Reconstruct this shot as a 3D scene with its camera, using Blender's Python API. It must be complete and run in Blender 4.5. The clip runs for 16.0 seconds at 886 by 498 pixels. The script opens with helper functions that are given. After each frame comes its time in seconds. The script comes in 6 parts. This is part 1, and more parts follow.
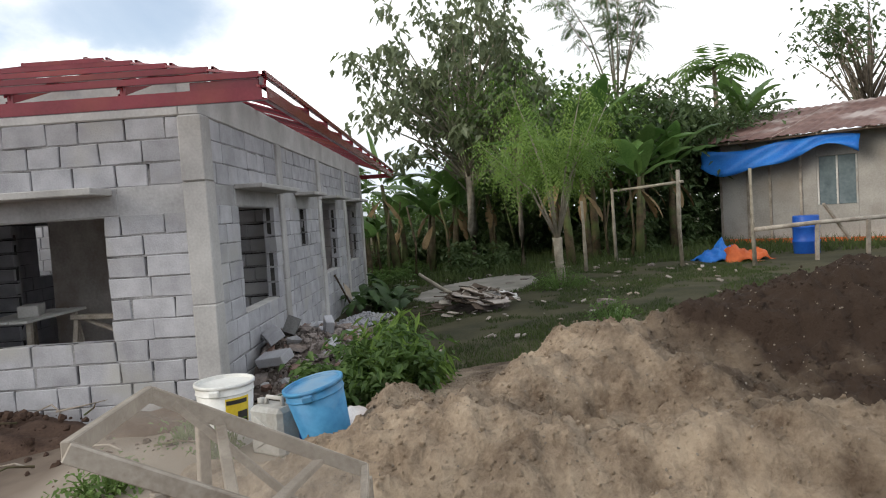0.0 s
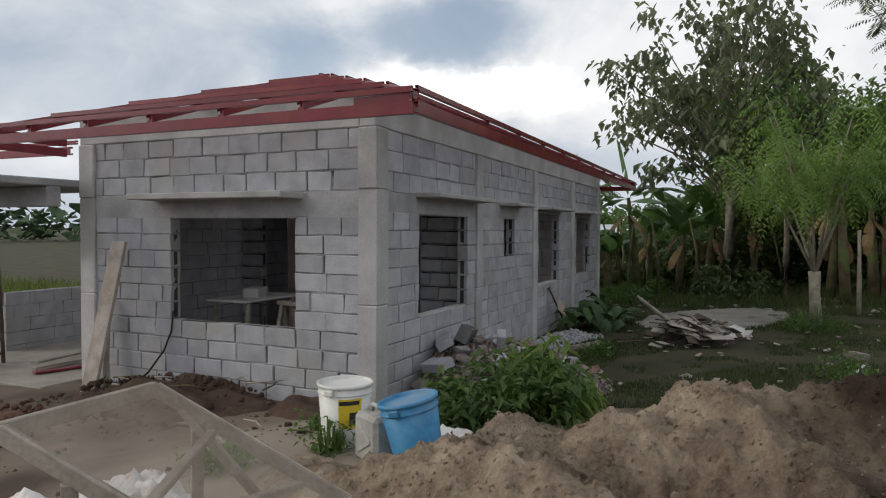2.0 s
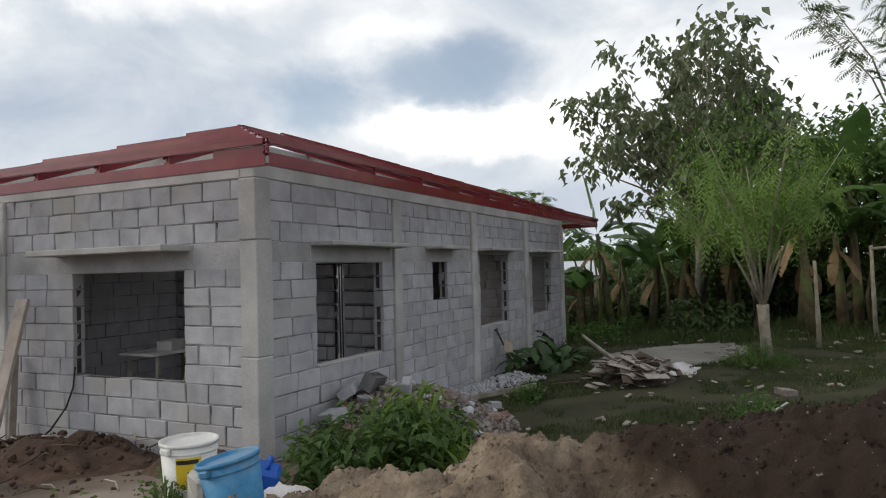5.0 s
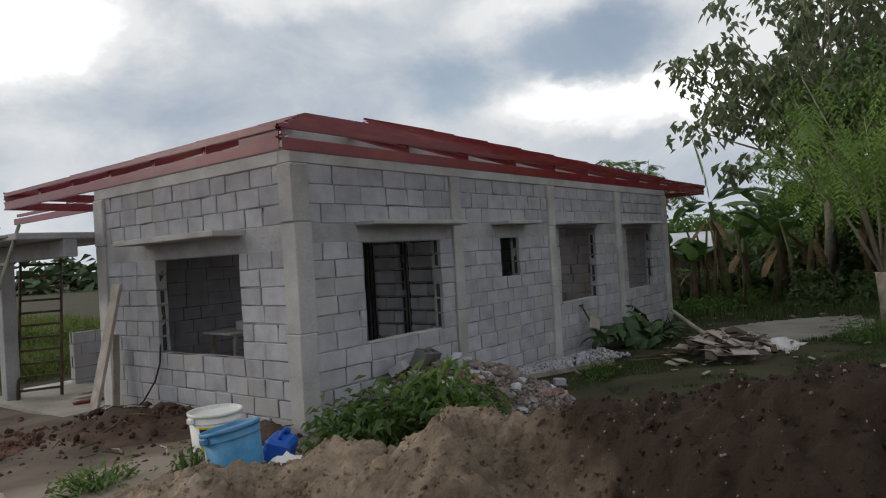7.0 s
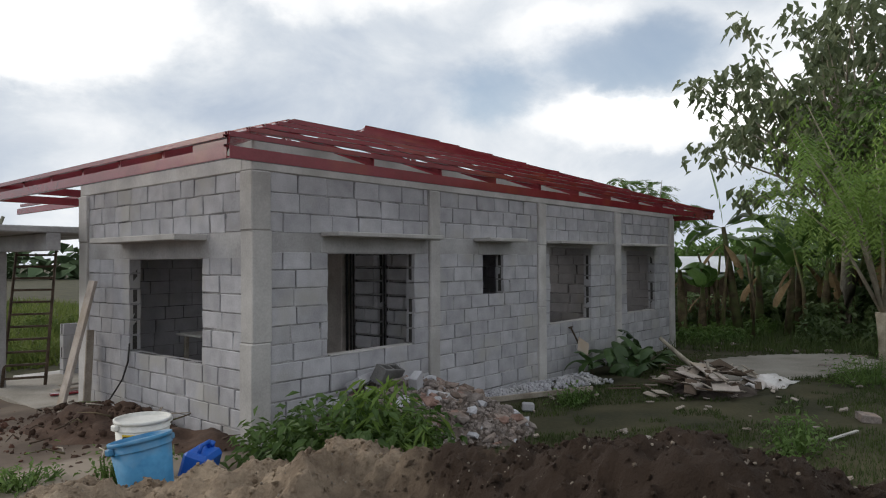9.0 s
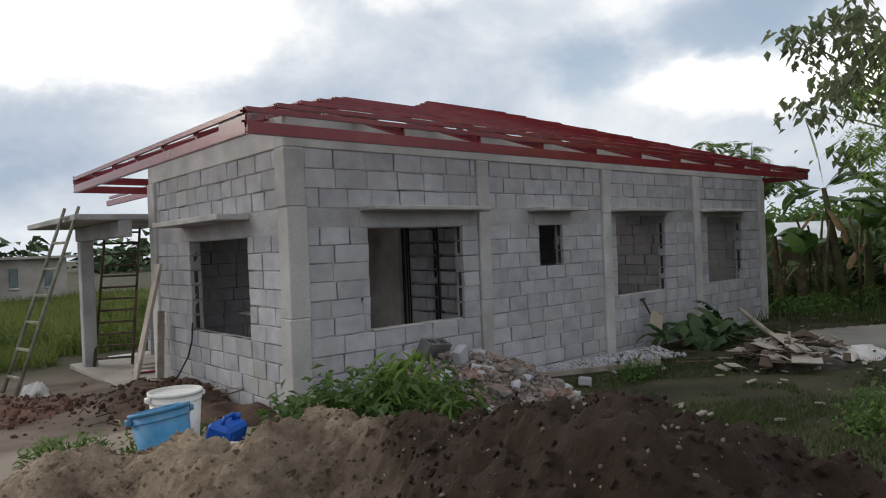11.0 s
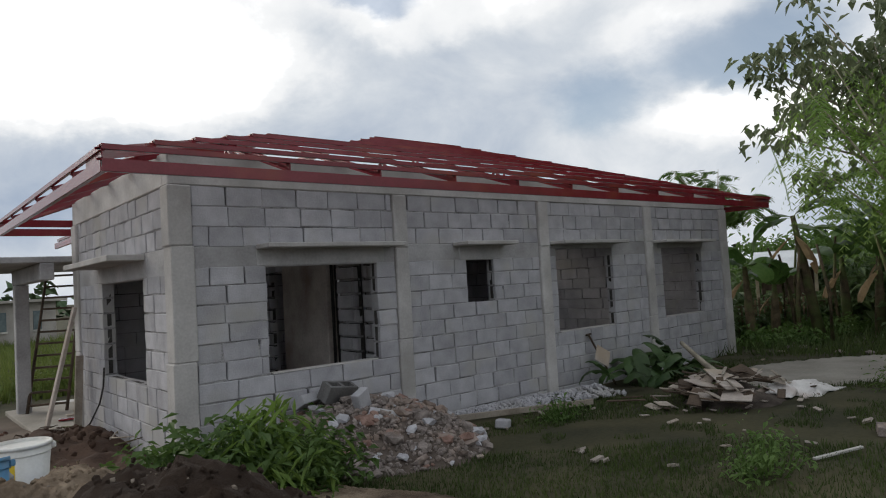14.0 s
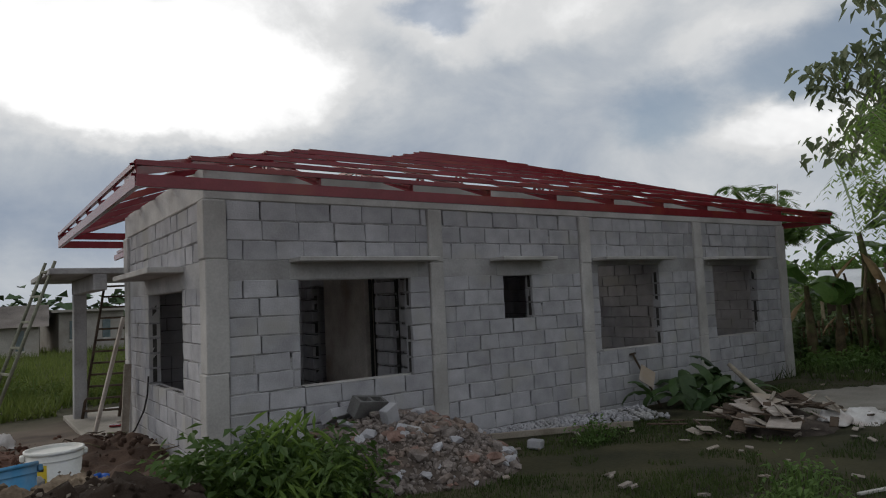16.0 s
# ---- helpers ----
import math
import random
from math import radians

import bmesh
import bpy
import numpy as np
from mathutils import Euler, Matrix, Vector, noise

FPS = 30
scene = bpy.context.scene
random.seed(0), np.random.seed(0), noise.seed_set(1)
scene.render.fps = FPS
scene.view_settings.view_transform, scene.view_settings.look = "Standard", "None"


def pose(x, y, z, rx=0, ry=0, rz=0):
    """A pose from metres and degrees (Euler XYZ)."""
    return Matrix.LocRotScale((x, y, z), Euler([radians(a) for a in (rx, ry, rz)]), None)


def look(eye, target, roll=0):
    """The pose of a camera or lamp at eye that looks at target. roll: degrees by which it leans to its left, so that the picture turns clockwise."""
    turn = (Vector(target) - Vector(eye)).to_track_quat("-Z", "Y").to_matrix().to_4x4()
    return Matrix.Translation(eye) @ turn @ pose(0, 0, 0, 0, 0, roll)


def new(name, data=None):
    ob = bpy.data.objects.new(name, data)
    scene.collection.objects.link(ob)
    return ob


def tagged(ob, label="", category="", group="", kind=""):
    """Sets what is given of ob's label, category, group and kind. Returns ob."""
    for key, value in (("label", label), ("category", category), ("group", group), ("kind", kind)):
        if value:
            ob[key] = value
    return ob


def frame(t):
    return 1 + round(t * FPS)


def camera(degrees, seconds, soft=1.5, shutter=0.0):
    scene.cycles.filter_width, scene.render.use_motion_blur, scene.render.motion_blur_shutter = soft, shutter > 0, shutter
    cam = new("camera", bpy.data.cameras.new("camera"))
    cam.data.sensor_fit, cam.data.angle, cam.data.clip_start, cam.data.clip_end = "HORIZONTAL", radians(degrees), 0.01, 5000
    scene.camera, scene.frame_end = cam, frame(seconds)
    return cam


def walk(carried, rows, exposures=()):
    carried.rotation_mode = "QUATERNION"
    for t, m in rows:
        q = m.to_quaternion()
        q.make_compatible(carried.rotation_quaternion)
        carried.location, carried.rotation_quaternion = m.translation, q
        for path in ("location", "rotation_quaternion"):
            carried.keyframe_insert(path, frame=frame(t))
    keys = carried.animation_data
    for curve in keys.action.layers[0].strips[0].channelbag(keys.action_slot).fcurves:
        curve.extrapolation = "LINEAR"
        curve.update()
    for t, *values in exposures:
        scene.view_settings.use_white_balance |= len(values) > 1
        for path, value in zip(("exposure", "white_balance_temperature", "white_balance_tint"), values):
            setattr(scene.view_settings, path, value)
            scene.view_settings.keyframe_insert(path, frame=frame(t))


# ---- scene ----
cam = camera(66.8, 16.0, 1.1)
PATH = [
    (0, (-6.128, -2.216, 1.825), (-4.13, -2.191, 1.72), -3.8),
    (0.5, (-6.133, -2.535, 1.835), (-4.156, -2.305, 1.642), -0.7),
    (1, (-6.018, -2.776, 1.869), (-4.075, -2.319, 1.739), -4.0),
    (1.5, (-5.813, -2.964, 1.9), (-3.886, -2.428, 1.902), -1.4),
    (2, (-5.664, -3.252, 1.886), (-3.839, -2.435, 1.826), 0.3),
    (2.5, (-5.563, -3.522, 1.882), (-3.712, -2.765, 1.944), -5.1),
    (3, (-5.615, -3.689, 1.93), (-3.759, -2.951, 1.826), -1.2),
    (3.5, (-5.538, -3.872, 1.926), (-3.703, -3.079, 1.855), -0.2),
    (4, (-5.43, -4.103, 1.954), (-3.663, -3.168, 1.893), 0.9),
    (4.5, (-5.225, -4.22, 1.952), (-3.407, -3.386, 1.934), 0.7),
    (4.7, (-5.154, -4.283, 1.951), (-3.33, -3.464, 1.979), -0.7),
    (7, (-4.47, -5.265, 1.855), (-2.879, -4.052, 1.87), -3.5),
    (7.5, (-4.236, -5.322, 1.984), (-2.642, -4.115, 1.957), -2.5),
    (8, (-4.086, -5.365, 1.865), (-2.404, -4.285, 1.8), 4.1),
    (8.5, (-3.99, -5.485, 1.86), (-2.371, -4.312, 1.877), -2.7),
    (9, (-3.896, -5.762, 1.946), (-2.367, -4.473, 1.983), -0.3),
    (9.2, (-3.829, -5.838, 1.952), (-2.362, -4.48, 1.985), -2.4),
    (11.3, (-3.212, -6.185, 1.813), (-1.905, -4.672, 1.796), -2.5),
    (11.5, (-3.161, -6.253, 1.837), (-1.823, -4.767, 1.805), -4.0),
    (12, (-2.993, -6.238, 1.81), (-1.555, -4.855, 1.672), -0.6),
    (12.5, (-2.787, -6.448, 1.768), (-1.489, -4.927, 1.773), -5.7),
    (13, (-2.569, -6.622, 1.742), (-1.358, -5.031, 1.716), -4.6),
    (13.5, (-2.365, -6.639, 1.767), (-1.036, -5.144, 1.761), -0.4),
    (14, (-2.201, -6.626, 1.774), (-0.907, -5.104, 1.87), -3.4),
    (14.5, (-2.007, -6.745, 1.756), (-0.794, -5.158, 1.856), -2.7),
    (15, (-1.877, -6.802, 1.764), (-0.736, -5.162, 1.864), -2.0),
    (15.5, (-1.878, -6.804, 1.754), (-0.706, -5.19, 1.904), -2.8),
    (16, (-1.929, -6.761, 1.771), (-0.774, -5.135, 1.919), -2.6),
]
EXPOSURES = [(0, 0.4), (0.5, 0.38), (1, 0.42), (1.5, 0.22), (2, -0.25), (2.5, -0.36), (3, 0.02), (3.5, 0.04), (4.5, -0.03), (7, -0.42), (8, -0.1), (9, -0.1), (11.5, -0.1), (12, 0.14), (12.5, 0.0),
             (13.5, 0.08), (14, -0.25), (15, -0.52), (16, -0.68)]
walk(cam, [(t, look(eye, target, roll)) for t, eye, target, roll in PATH], EXPOSURES)


# world: cloudy sky, low sun veiled behind the house
SUN_AZ, SUN_EL = radians(118), radians(24)
SUN = Vector((math.cos(SUN_AZ) * math.cos(SUN_EL), math.sin(SUN_AZ) * math.cos(SUN_EL), math.sin(SUN_EL)))
world = bpy.data.worlds.new("cloudy_sky")
scene.world = world
world.use_nodes = True
wn, wl = world.node_tree.nodes, world.node_tree.links
wn.clear()


def wnode(kind, **values):
    n = wn.new(kind)
    for k, v in values.items():
        n.inputs[k].default_value = v
    return n


sky = wn.new("ShaderNodeTexSky")
sky.sky_type, sky.sun_disc = "NISHITA", False
sky.sun_elevation, sky.sun_rotation = SUN_EL, radians(90) - SUN_AZ
clear = wnode("ShaderNodeBackground", Strength=0.15)
wl.new(sky.outputs[0], clear.inputs[0])
coord = wn.new("ShaderNodeTexCoord")
squash = wnode("ShaderNodeMapping")
squash.inputs["Scale"].default_value = (1.0, 1.0, 1.6)
wl.new(coord.outputs["Generated"], squash.inputs["Vector"])


def wmath(kind, a, b):
    n = wn.new("ShaderNodeMath")
    n.operation = kind
    for socket, v in zip(n.inputs, (a, b)):
        if isinstance(v, (int, float)):
            socket.default_value = v
        else:
            wl.new(v, socket)
    return n.outputs[0]


# ragged edges: the direction is pushed about by noise before it meets the cloud banks
ragged = wnode("ShaderNodeTexNoise", Scale=7.0, Detail=10.0, Roughness=0.6)
wl.new(squash.outputs[0], ragged.inputs["Vector"])
push = wn.new("ShaderNodeVectorMath")
push.operation = "MULTIPLY_ADD"
push.inputs[1].default_value = (0.16, 0.16, 0.10)
wl.new(ragged.outputs["Color"], push.inputs[0])
wl.new(coord.outputs["Generated"], push.inputs[2])
centre = wn.new("ShaderNodeVectorMath")
centre.inputs[1].default_value = (-0.08, -0.08, -0.05)
wl.new(push.outputs[0], centre.inputs[0])


def bank(azimuth, height, wide, tall, soft=0.75):
    """1 inside an oval of the sky at that azimuth and height, in degrees, falling to 0 at its rim."""
    a, e = radians(azimuth), radians(height)
    m = wn.new("ShaderNodeMapping")
    m.vector_type = "TEXTURE"
    m.inputs["Location"].default_value = (math.cos(a) * math.cos(e), math.sin(a) * math.cos(e), math.sin(e))
    m.inputs["Rotation"].default_value = (0, 0, a)
    m.inputs["Scale"].default_value = (0.6, math.sin(radians(wide)), math.sin(radians(tall)))
    wl.new(centre.outputs[0], m.inputs["Vector"])
    size = wn.new("ShaderNodeVectorMath")
    size.operation = "LENGTH"
    wl.new(m.outputs[0], size.inputs[0])
    fall = wnode("ShaderNodeMapRange")
    fall.interpolation_type = "SMOOTHSTEP"
    fall.inputs["From Min"].default_value, fall.inputs["From Max"].default_value = 1.0 + soft * 0.5, 1.0 - soft * 0.5
    wl.new(size.outputs["Value"], fall.inputs[0])
    return fall.outputs[0]


shade = wnode("ShaderNodeTexNoise", Scale=4.2, Detail=12.0, Roughness=0.58, Distortion=0.4)
wl.new(squash.outputs[0], shade.inputs["Vector"])
light = wmath("MULTIPLY_ADD", shade.outputs[0], 0.62)
light.node.inputs[2].default_value = 0.205
# bright and grey cloud banks: azimuth, height, width, tallness, lightness
for az, el, wide, tall, gain in [(92, 27, 30, 13, 0.34), (74, 17.5, 13, 4.5, 0.26), (84, 9, 13, 5, -0.17), (59, 14, 9, 4, -0.05), (48, 23, 9, 3.0, 0.20), (41, 12, 9, 5, -0.03),
                                 (31, 19, 5, 2.0, 0.10), (22, 11.5, 9, 2.2, 0.24), (52, 10, 9, 4, -0.08), (8, 13, 14, 6, 0.13), (-25, 12, 20, 9, 0.16), (28, 28, 14, 4, 0.08)]:
    light = wmath("ADD", light, wmath("MULTIPLY", bank(az, el, wide, tall), gain))
cloud_ramp = wn.new("ShaderNodeValToRGB")
cr = cloud_ramp.color_ramp
cr.elements[0].position, cr.elements[0].color = 0.30, (0.36, 0.43, 0.54, 1)
cr.elements[1].position, cr.elements[1].color = 0.82, (1.0, 1.0, 1.0, 1)
mid = cr.elements.new(0.50)
mid.color = (0.60, 0.645, 0.70, 1)
mid = cr.elements.new(0.64)
mid.color = (0.84, 0.855, 0.87, 1)
wl.new(light, cloud_ramp.inputs[0])
# gaps of blue sky between the banks
gaps = wmath("MAXIMUM", bank(25, 16.3, 7, 2.6, 0.9), wmath("MAXIMUM", bank(54.5, 24, 3.5, 1.3, 0.9), bank(35, 14, 4, 2.0, 1.2)))
cover = wmath("MULTIPLY_ADD", gaps, -0.62)
cover.node.inputs[2].default_value = 1.0
cloud = wnode("ShaderNodeBackground", Strength=1.25)
wl.new(cloud_ramp.outputs[0], cloud.inputs[0])
# the thin cloud round the veiled sun is brightest
veil = wnode("ShaderNodeMapRange")
veil.inputs["From Min"].default_value, veil.inputs["From Max"].default_value = 0.70, 1.0
veil.inputs["To Min"].default_value, veil.inputs["To Max"].default_value = 1.25, 2.0
wl.new(light, veil.inputs[0])
wl.new(veil.outputs[0], cloud.inputs["Strength"])
mix = wn.new("ShaderNodeMixShader")
wl.new(cover, mix.inputs[0])
wl.new(clear.outputs[0], mix.inputs[1])
wl.new(cloud.outputs[0], mix.inputs[2])
out = wn.new("ShaderNodeOutputWorld")
wl.new(mix.outputs[0], out.inputs[0])

sun = new("sun", bpy.data.lights.new("sun", "SUN"))
sun.data.energy, sun.data.angle, sun.data.color = 1.3, radians(28), (1.0, 0.92, 0.80)
sun.matrix_world = look(SUN * 40, (0, 0, 0))

# ------------------------------------------------------------ materials


def material(name, dark, light, scale=4.0, rough=0.85, bump=0.3, fine=60.0, metal=0.0, vary=0.12, stain=None, stain_at=0.62, alpha=1.0, glow_through=0.0, spec=0.3):
    """Two colours by coarse noise, fine grain, relief, a stain and a shift for each object."""
    m = bpy.data.materials.new(name)
    m.use_nodes = True
    n, l = m.node_tree.nodes, m.node_tree.links
    b = n["Principled BSDF"]
    geo = n.new("ShaderNodeNewGeometry")
    big = n.new("ShaderNodeTexNoise")
    big.inputs["Scale"].default_value, big.inputs["Detail"].default_value = scale, 6
    l.new(geo.outputs["Position"], big.inputs["Vector"])
    small = n.new("ShaderNodeTexNoise")
    small.inputs["Scale"].default_value, small.inputs["Detail"].default_value = fine, 4
    l.new(geo.outputs["Position"], small.inputs["Vector"])
    add = n.new("ShaderNodeMath")
    add.operation = "MULTIPLY_ADD"
    add.inputs[1].default_value = 0.45
    l.new(small.outputs[0], add.inputs[0])
    l.new(big.outputs[0], add.inputs[2])
    ramp = n.new("ShaderNodeValToRGB")
    ramp.color_ramp.elements[0].position, ramp.color_ramp.elements[0].color = 0.52, (*dark, 1)
    ramp.color_ramp.elements[1].position, ramp.color_ramp.elements[1].color = 0.92, (*light, 1)
    l.new(add.outputs[0], ramp.inputs[0])
    colour = ramp.outputs[0]
    if stain:
        spot = n.new("ShaderNodeTexNoise")
        spot.inputs["Scale"].default_value, spot.inputs["Detail"].default_value = scale * 0.37, 8
        l.new(geo.outputs["Position"], spot.inputs["Vector"])
        edge = n.new("ShaderNodeMapRange")
        edge.inputs["From Min"].default_value, edge.inputs["From Max"].default_value = stain_at - 0.08, stain_at + 0.08
        edge.inputs["To Max"].default_value = 0.8
        l.new(spot.outputs[0], edge.inputs[0])
        mixer = n.new("ShaderNodeMix")
        mixer.data_type = "RGBA"
        l.new(edge.outputs[0], mixer.inputs["Factor"])
        l.new(colour, mixer.inputs["A"])
        mixer.inputs["B"].default_value = (*stain, 1)
        colour = mixer.outputs["Result"]
    info = n.new("ShaderNodeObjectInfo")
    shift = n.new("ShaderNodeMapRange")
    shift.inputs["To Min"].default_value, shift.inputs["To Max"].default_value = 1 - vary, 1 + vary
    l.new(info.outputs["Random"], shift.inputs[0])
    hsv = n.new("ShaderNodeHueSaturation")
    l.new(shift.outputs[0], hsv.inputs["Value"])
    l.new(colour, hsv.inputs["Color"])
    l.new(hsv.outputs[0], b.inputs["Base Color"])
    b.inputs["Roughness"].default_value, b.inputs["Metallic"].default_value = rough, metal
    b.inputs["Specular IOR Level"].default_value = spec
    b.inputs["Alpha"].default_value = alpha
    if bump:
        bp = n.new("ShaderNodeBump")
        bp.inputs["Strength"].default_value, bp.inputs["Distance"].default_value = bump, 0.01
        l.new(add.outputs[0], bp.inputs["Height"])
        l.new(bp.outputs[0], b.inputs["Normal"])
    if glow_through:
        tr = n.new("ShaderNodeBsdfTranslucent")
        l.new(hsv.outputs[0], tr.inputs[0])
        ms = n.new("ShaderNodeMixShader")
        ms.inputs[0].default_value = glow_through
        l.new(b.outputs[0], ms.inputs[1])
        l.new(tr.outputs[0], ms.inputs[2])
        l.new(ms.outputs[0], n["Material Output"].inputs[0])
    return m


BLOCK = material("concrete_block", (0.335, 0.328, 0.345), (0.47, 0.463, 0.482), 4.5, 0.95, 0.8, 65, vary=0.12, stain=(0.40, 0.385, 0.36), stain_at=0.6)
DARKBLOCK = material("damp_block", (0.10, 0.095, 0.092), (0.19, 0.185, 0.18), 4.5, 0.95, 0.8, 65)
SMEAR = material("smeared_cement", (0.30, 0.292, 0.29), (0.45, 0.44, 0.44), 2.5, 0.95, 0.9, 35, stain=(0.25, 0.24, 0.225), stain_at=0.6)
# wall core, near-black: the shade inside open joints is put into its colour
JOINT_SHADE = material("mortar", (0.035, 0.032, 0.030), (0.085, 0.08, 0.075), 5.0, 0.95, 0.6, 70)
CAST = material("cast_concrete", (0.40, 0.382, 0.368), (0.57, 0.55, 0.53), 2.2, 0.9, 0.35, 45, stain=(0.30, 0.285, 0.26), stain_at=0.6)
FLOOR = material("bare_floor", (0.22, 0.20, 0.17), (0.36, 0.33, 0.29), 1.5, 0.95, 0.4, 30)
RED = material("red_oxide_steel", (0.150, 0.011, 0.017), (0.215, 0.022, 0.032), 3.0, 0.24, 0.1, 40, vary=0.15, stain=(0.24, 0.05, 0.03), stain_at=0.64, spec=0.5)
WOOD = material("weathered_wood", (0.23, 0.19, 0.15), (0.42, 0.37, 0.31), 5.0, 0.85, 0.4, 50, vary=0.2)
DARKWOOD = material("dark_wood", (0.05, 0.035, 0.025), (0.12, 0.085, 0.06), 5.0, 0.85, 0.4, 50, vary=0.2)
BAMBOO = material("dry_bamboo", (0.30, 0.25, 0.17), (0.47, 0.41, 0.30), 6.0, 0.7, 0.2, 40)
# fence stakes: darker than the bamboo, their shade is put into the colour
SHADEWOOD = material("shaded_stake", (0.10, 0.075, 0.045), (0.22, 0.17, 0.11), 6.0, 0.8, 0.2, 40, vary=0.3)
GREYPOLE = material("weathered_bamboo", (0.13, 0.135, 0.095), (0.27, 0.27, 0.205), 6.0, 0.75, 0.2, 40)
BOARD = material("grey_board", (0.42, 0.40, 0.37), (0.62, 0.60, 0.56), 3.0, 0.8, 0.2, 60, vary=0.2, stain=(0.30, 0.25, 0.2))
PALE = material("pale_sheet", (0.25, 0.21, 0.18), (0.43, 0.375, 0.33), 5.0, 0.8, 0.3, 50, vary=0.2, stain=(0.34, 0.27, 0.2), stain_at=0.58)
WHITE = material("white_plastic", (0.62, 0.61, 0.57), (0.78, 0.77, 0.73), 4.0, 0.45, 0.05, 40, stain=(0.45, 0.42, 0.37), stain_at=0.62)
SACK = material("woven_sack", (0.52, 0.49, 0.47), (0.74, 0.71, 0.69), 6.0, 0.7, 0.5, 80, vary=0.1, stain=(0.50, 0.40, 0.35), stain_at=0.58)
BAG = material("printed_cement_bag", (0.50, 0.46, 0.44), (0.74, 0.70, 0.68), 16.0, 0.7, 0.6, 80, vary=0.15, stain=(0.40, 0.09, 0.08), stain_at=0.62)
BLUE = material("blue_plastic", (0.032, 0.165, 0.33), (0.065, 0.255, 0.45), 5.0, 0.5, 0.06, 30, stain=(0.22, 0.29, 0.35), stain_at=0.62)
DEEPBLUE = material("deep_blue_plastic", (0.012, 0.07, 0.34), (0.02, 0.11, 0.46), 3.0, 0.4, 0.05, 30)
TARP = material("blue_tarpaulin", (0.02, 0.14, 0.52), (0.04, 0.24, 0.68), 1.5, 0.45, 0.3, 20, glow_through=0.15)
ORANGE = material("orange_tarpaulin", (0.50, 0.09, 0.02), (0.68, 0.16, 0.04), 2.0, 0.5, 0.3, 20)
YELLOW = material("yellow_label", (0.68, 0.48, 0.03), (0.80, 0.60, 0.06), 8.0, 0.5, 0.0, 40)
DUSTY = material("dusty_plastic", (0.34, 0.33, 0.30), (0.52, 0.505, 0.47), 6.0, 0.7, 0.1, 40, stain=(0.25, 0.22, 0.18), stain_at=0.55)
BED = material("bed_mortar", (0.095, 0.092, 0.09), (0.46, 0.45, 0.45), 2.6, 0.95, 0.6, 70)
INK = material("dark_ink", (0.02, 0.02, 0.02), (0.05, 0.045, 0.04), 8.0, 0.6, 0.0, 40)
RUST = material("rusty_zinc", (0.085, 0.040, 0.032), (0.20, 0.115, 0.095), 1.6, 0.7, 0.2, 25, stain=(0.42, 0.36, 0.33), stain_at=0.6)
ZINC = material("bright_zinc", (0.62, 0.64, 0.66), (0.80, 0.82, 0.84), 2.0, 0.4, 0.1, 25, metal=0.3)
PLASTER = material("stained_plaster", (0.32, 0.28, 0.25), (0.52, 0.475, 0.435), 2.5, 0.95, 0.5, 30, stain=(0.20, 0.14, 0.10), stain_at=0.56)
RUBBLESOIL = material("rubble_soil", (0.055, 0.042, 0.034), (0.13, 0.105, 0.088), 6.0, 0.98, 1.0, 45)
OLDROOF = material("old_roof", (0.085, 0.072, 0.064), (0.19, 0.165, 0.147), 1.0, 0.85, 0.2, 20)
RENDER = material("grey_render", (0.30, 0.28, 0.25), (0.46, 0.43, 0.39), 1.2, 0.95, 0.3, 25, stain=(0.26, 0.22, 0.18))
GLASS = material("louvre_glass", (0.10, 0.13, 0.14), (0.20, 0.24, 0.25), 2.0, 0.12, 0.0, 10, spec=0.6)
BARK = material("bark", (0.13, 0.10, 0.075), (0.30, 0.25, 0.19), 7.0, 0.9, 0.8, 60)
PALEBARK = material("pale_bark", (0.22, 0.19, 0.145), (0.40, 0.355, 0.28), 7.0, 0.9, 0.6, 60)
STEM = material("banana_stem", (0.055, 0.042, 0.024), (0.16, 0.12, 0.07), 6.0, 0.8, 0.5, 40, stain=(0.12, 0.16, 0.05), stain_at=0.56)
LEAF_DARK = material("dark_leaf", (0.058, 0.098, 0.036), (0.150, 0.205, 0.085), 1.2, 0.42, 0.0, 14, glow_through=0.36, vary=0.1)
LEAF_GREY = material("greyish_leaf", (0.115, 0.150, 0.075), (0.27, 0.305, 0.175), 1.2, 0.36, 0.0, 14, glow_through=0.4, vary=0.1)
LEAF_MID = material("green_leaf", (0.072, 0.135, 0.032), (0.165, 0.255, 0.072), 1.2, 0.55, 0.0, 14, glow_through=0.42, vary=0.1)
LEAF_BUSH = material("bush_leaf", (0.045, 0.092, 0.020), (0.115, 0.185, 0.048), 1.6, 0.5, 0.0, 14, glow_through=0.35, vary=0.1)
LEAF_LIGHT = material("light_leaf", (0.11, 0.195, 0.035), (0.22, 0.32, 0.075), 1.2, 0.55, 0.0, 14, glow_through=0.42, vary=0.1)
LEAF_BANANA = material("banana_leaf", (0.065, 0.140, 0.032), (0.155, 0.255, 0.070), 1.0, 0.4, 0.1, 18, glow_through=0.4, vary=0.25)
LEAF_CUT = material("wilted_banana_leaf", (0.030, 0.062, 0.020), (0.075, 0.125, 0.040), 2.0, 0.45, 0.1, 18, glow_through=0.25, vary=0.3)
LEAF_DRY = material("dry_leaf", (0.17, 0.11, 0.05), (0.30, 0.21, 0.11), 3.0, 0.8, 0.1, 20, glow_through=0.15)
GRASS = material("grass", (0.036, 0.060, 0.016), (0.078, 0.105, 0.030), 0.8, 0.7, 0.0, 12, glow_through=0.25)
TALLGRASS = material("tall_grass", (0.075, 0.11, 0.022), (0.165, 0.20, 0.05), 0.5, 0.7, 0.0, 9, glow_through=0.3)
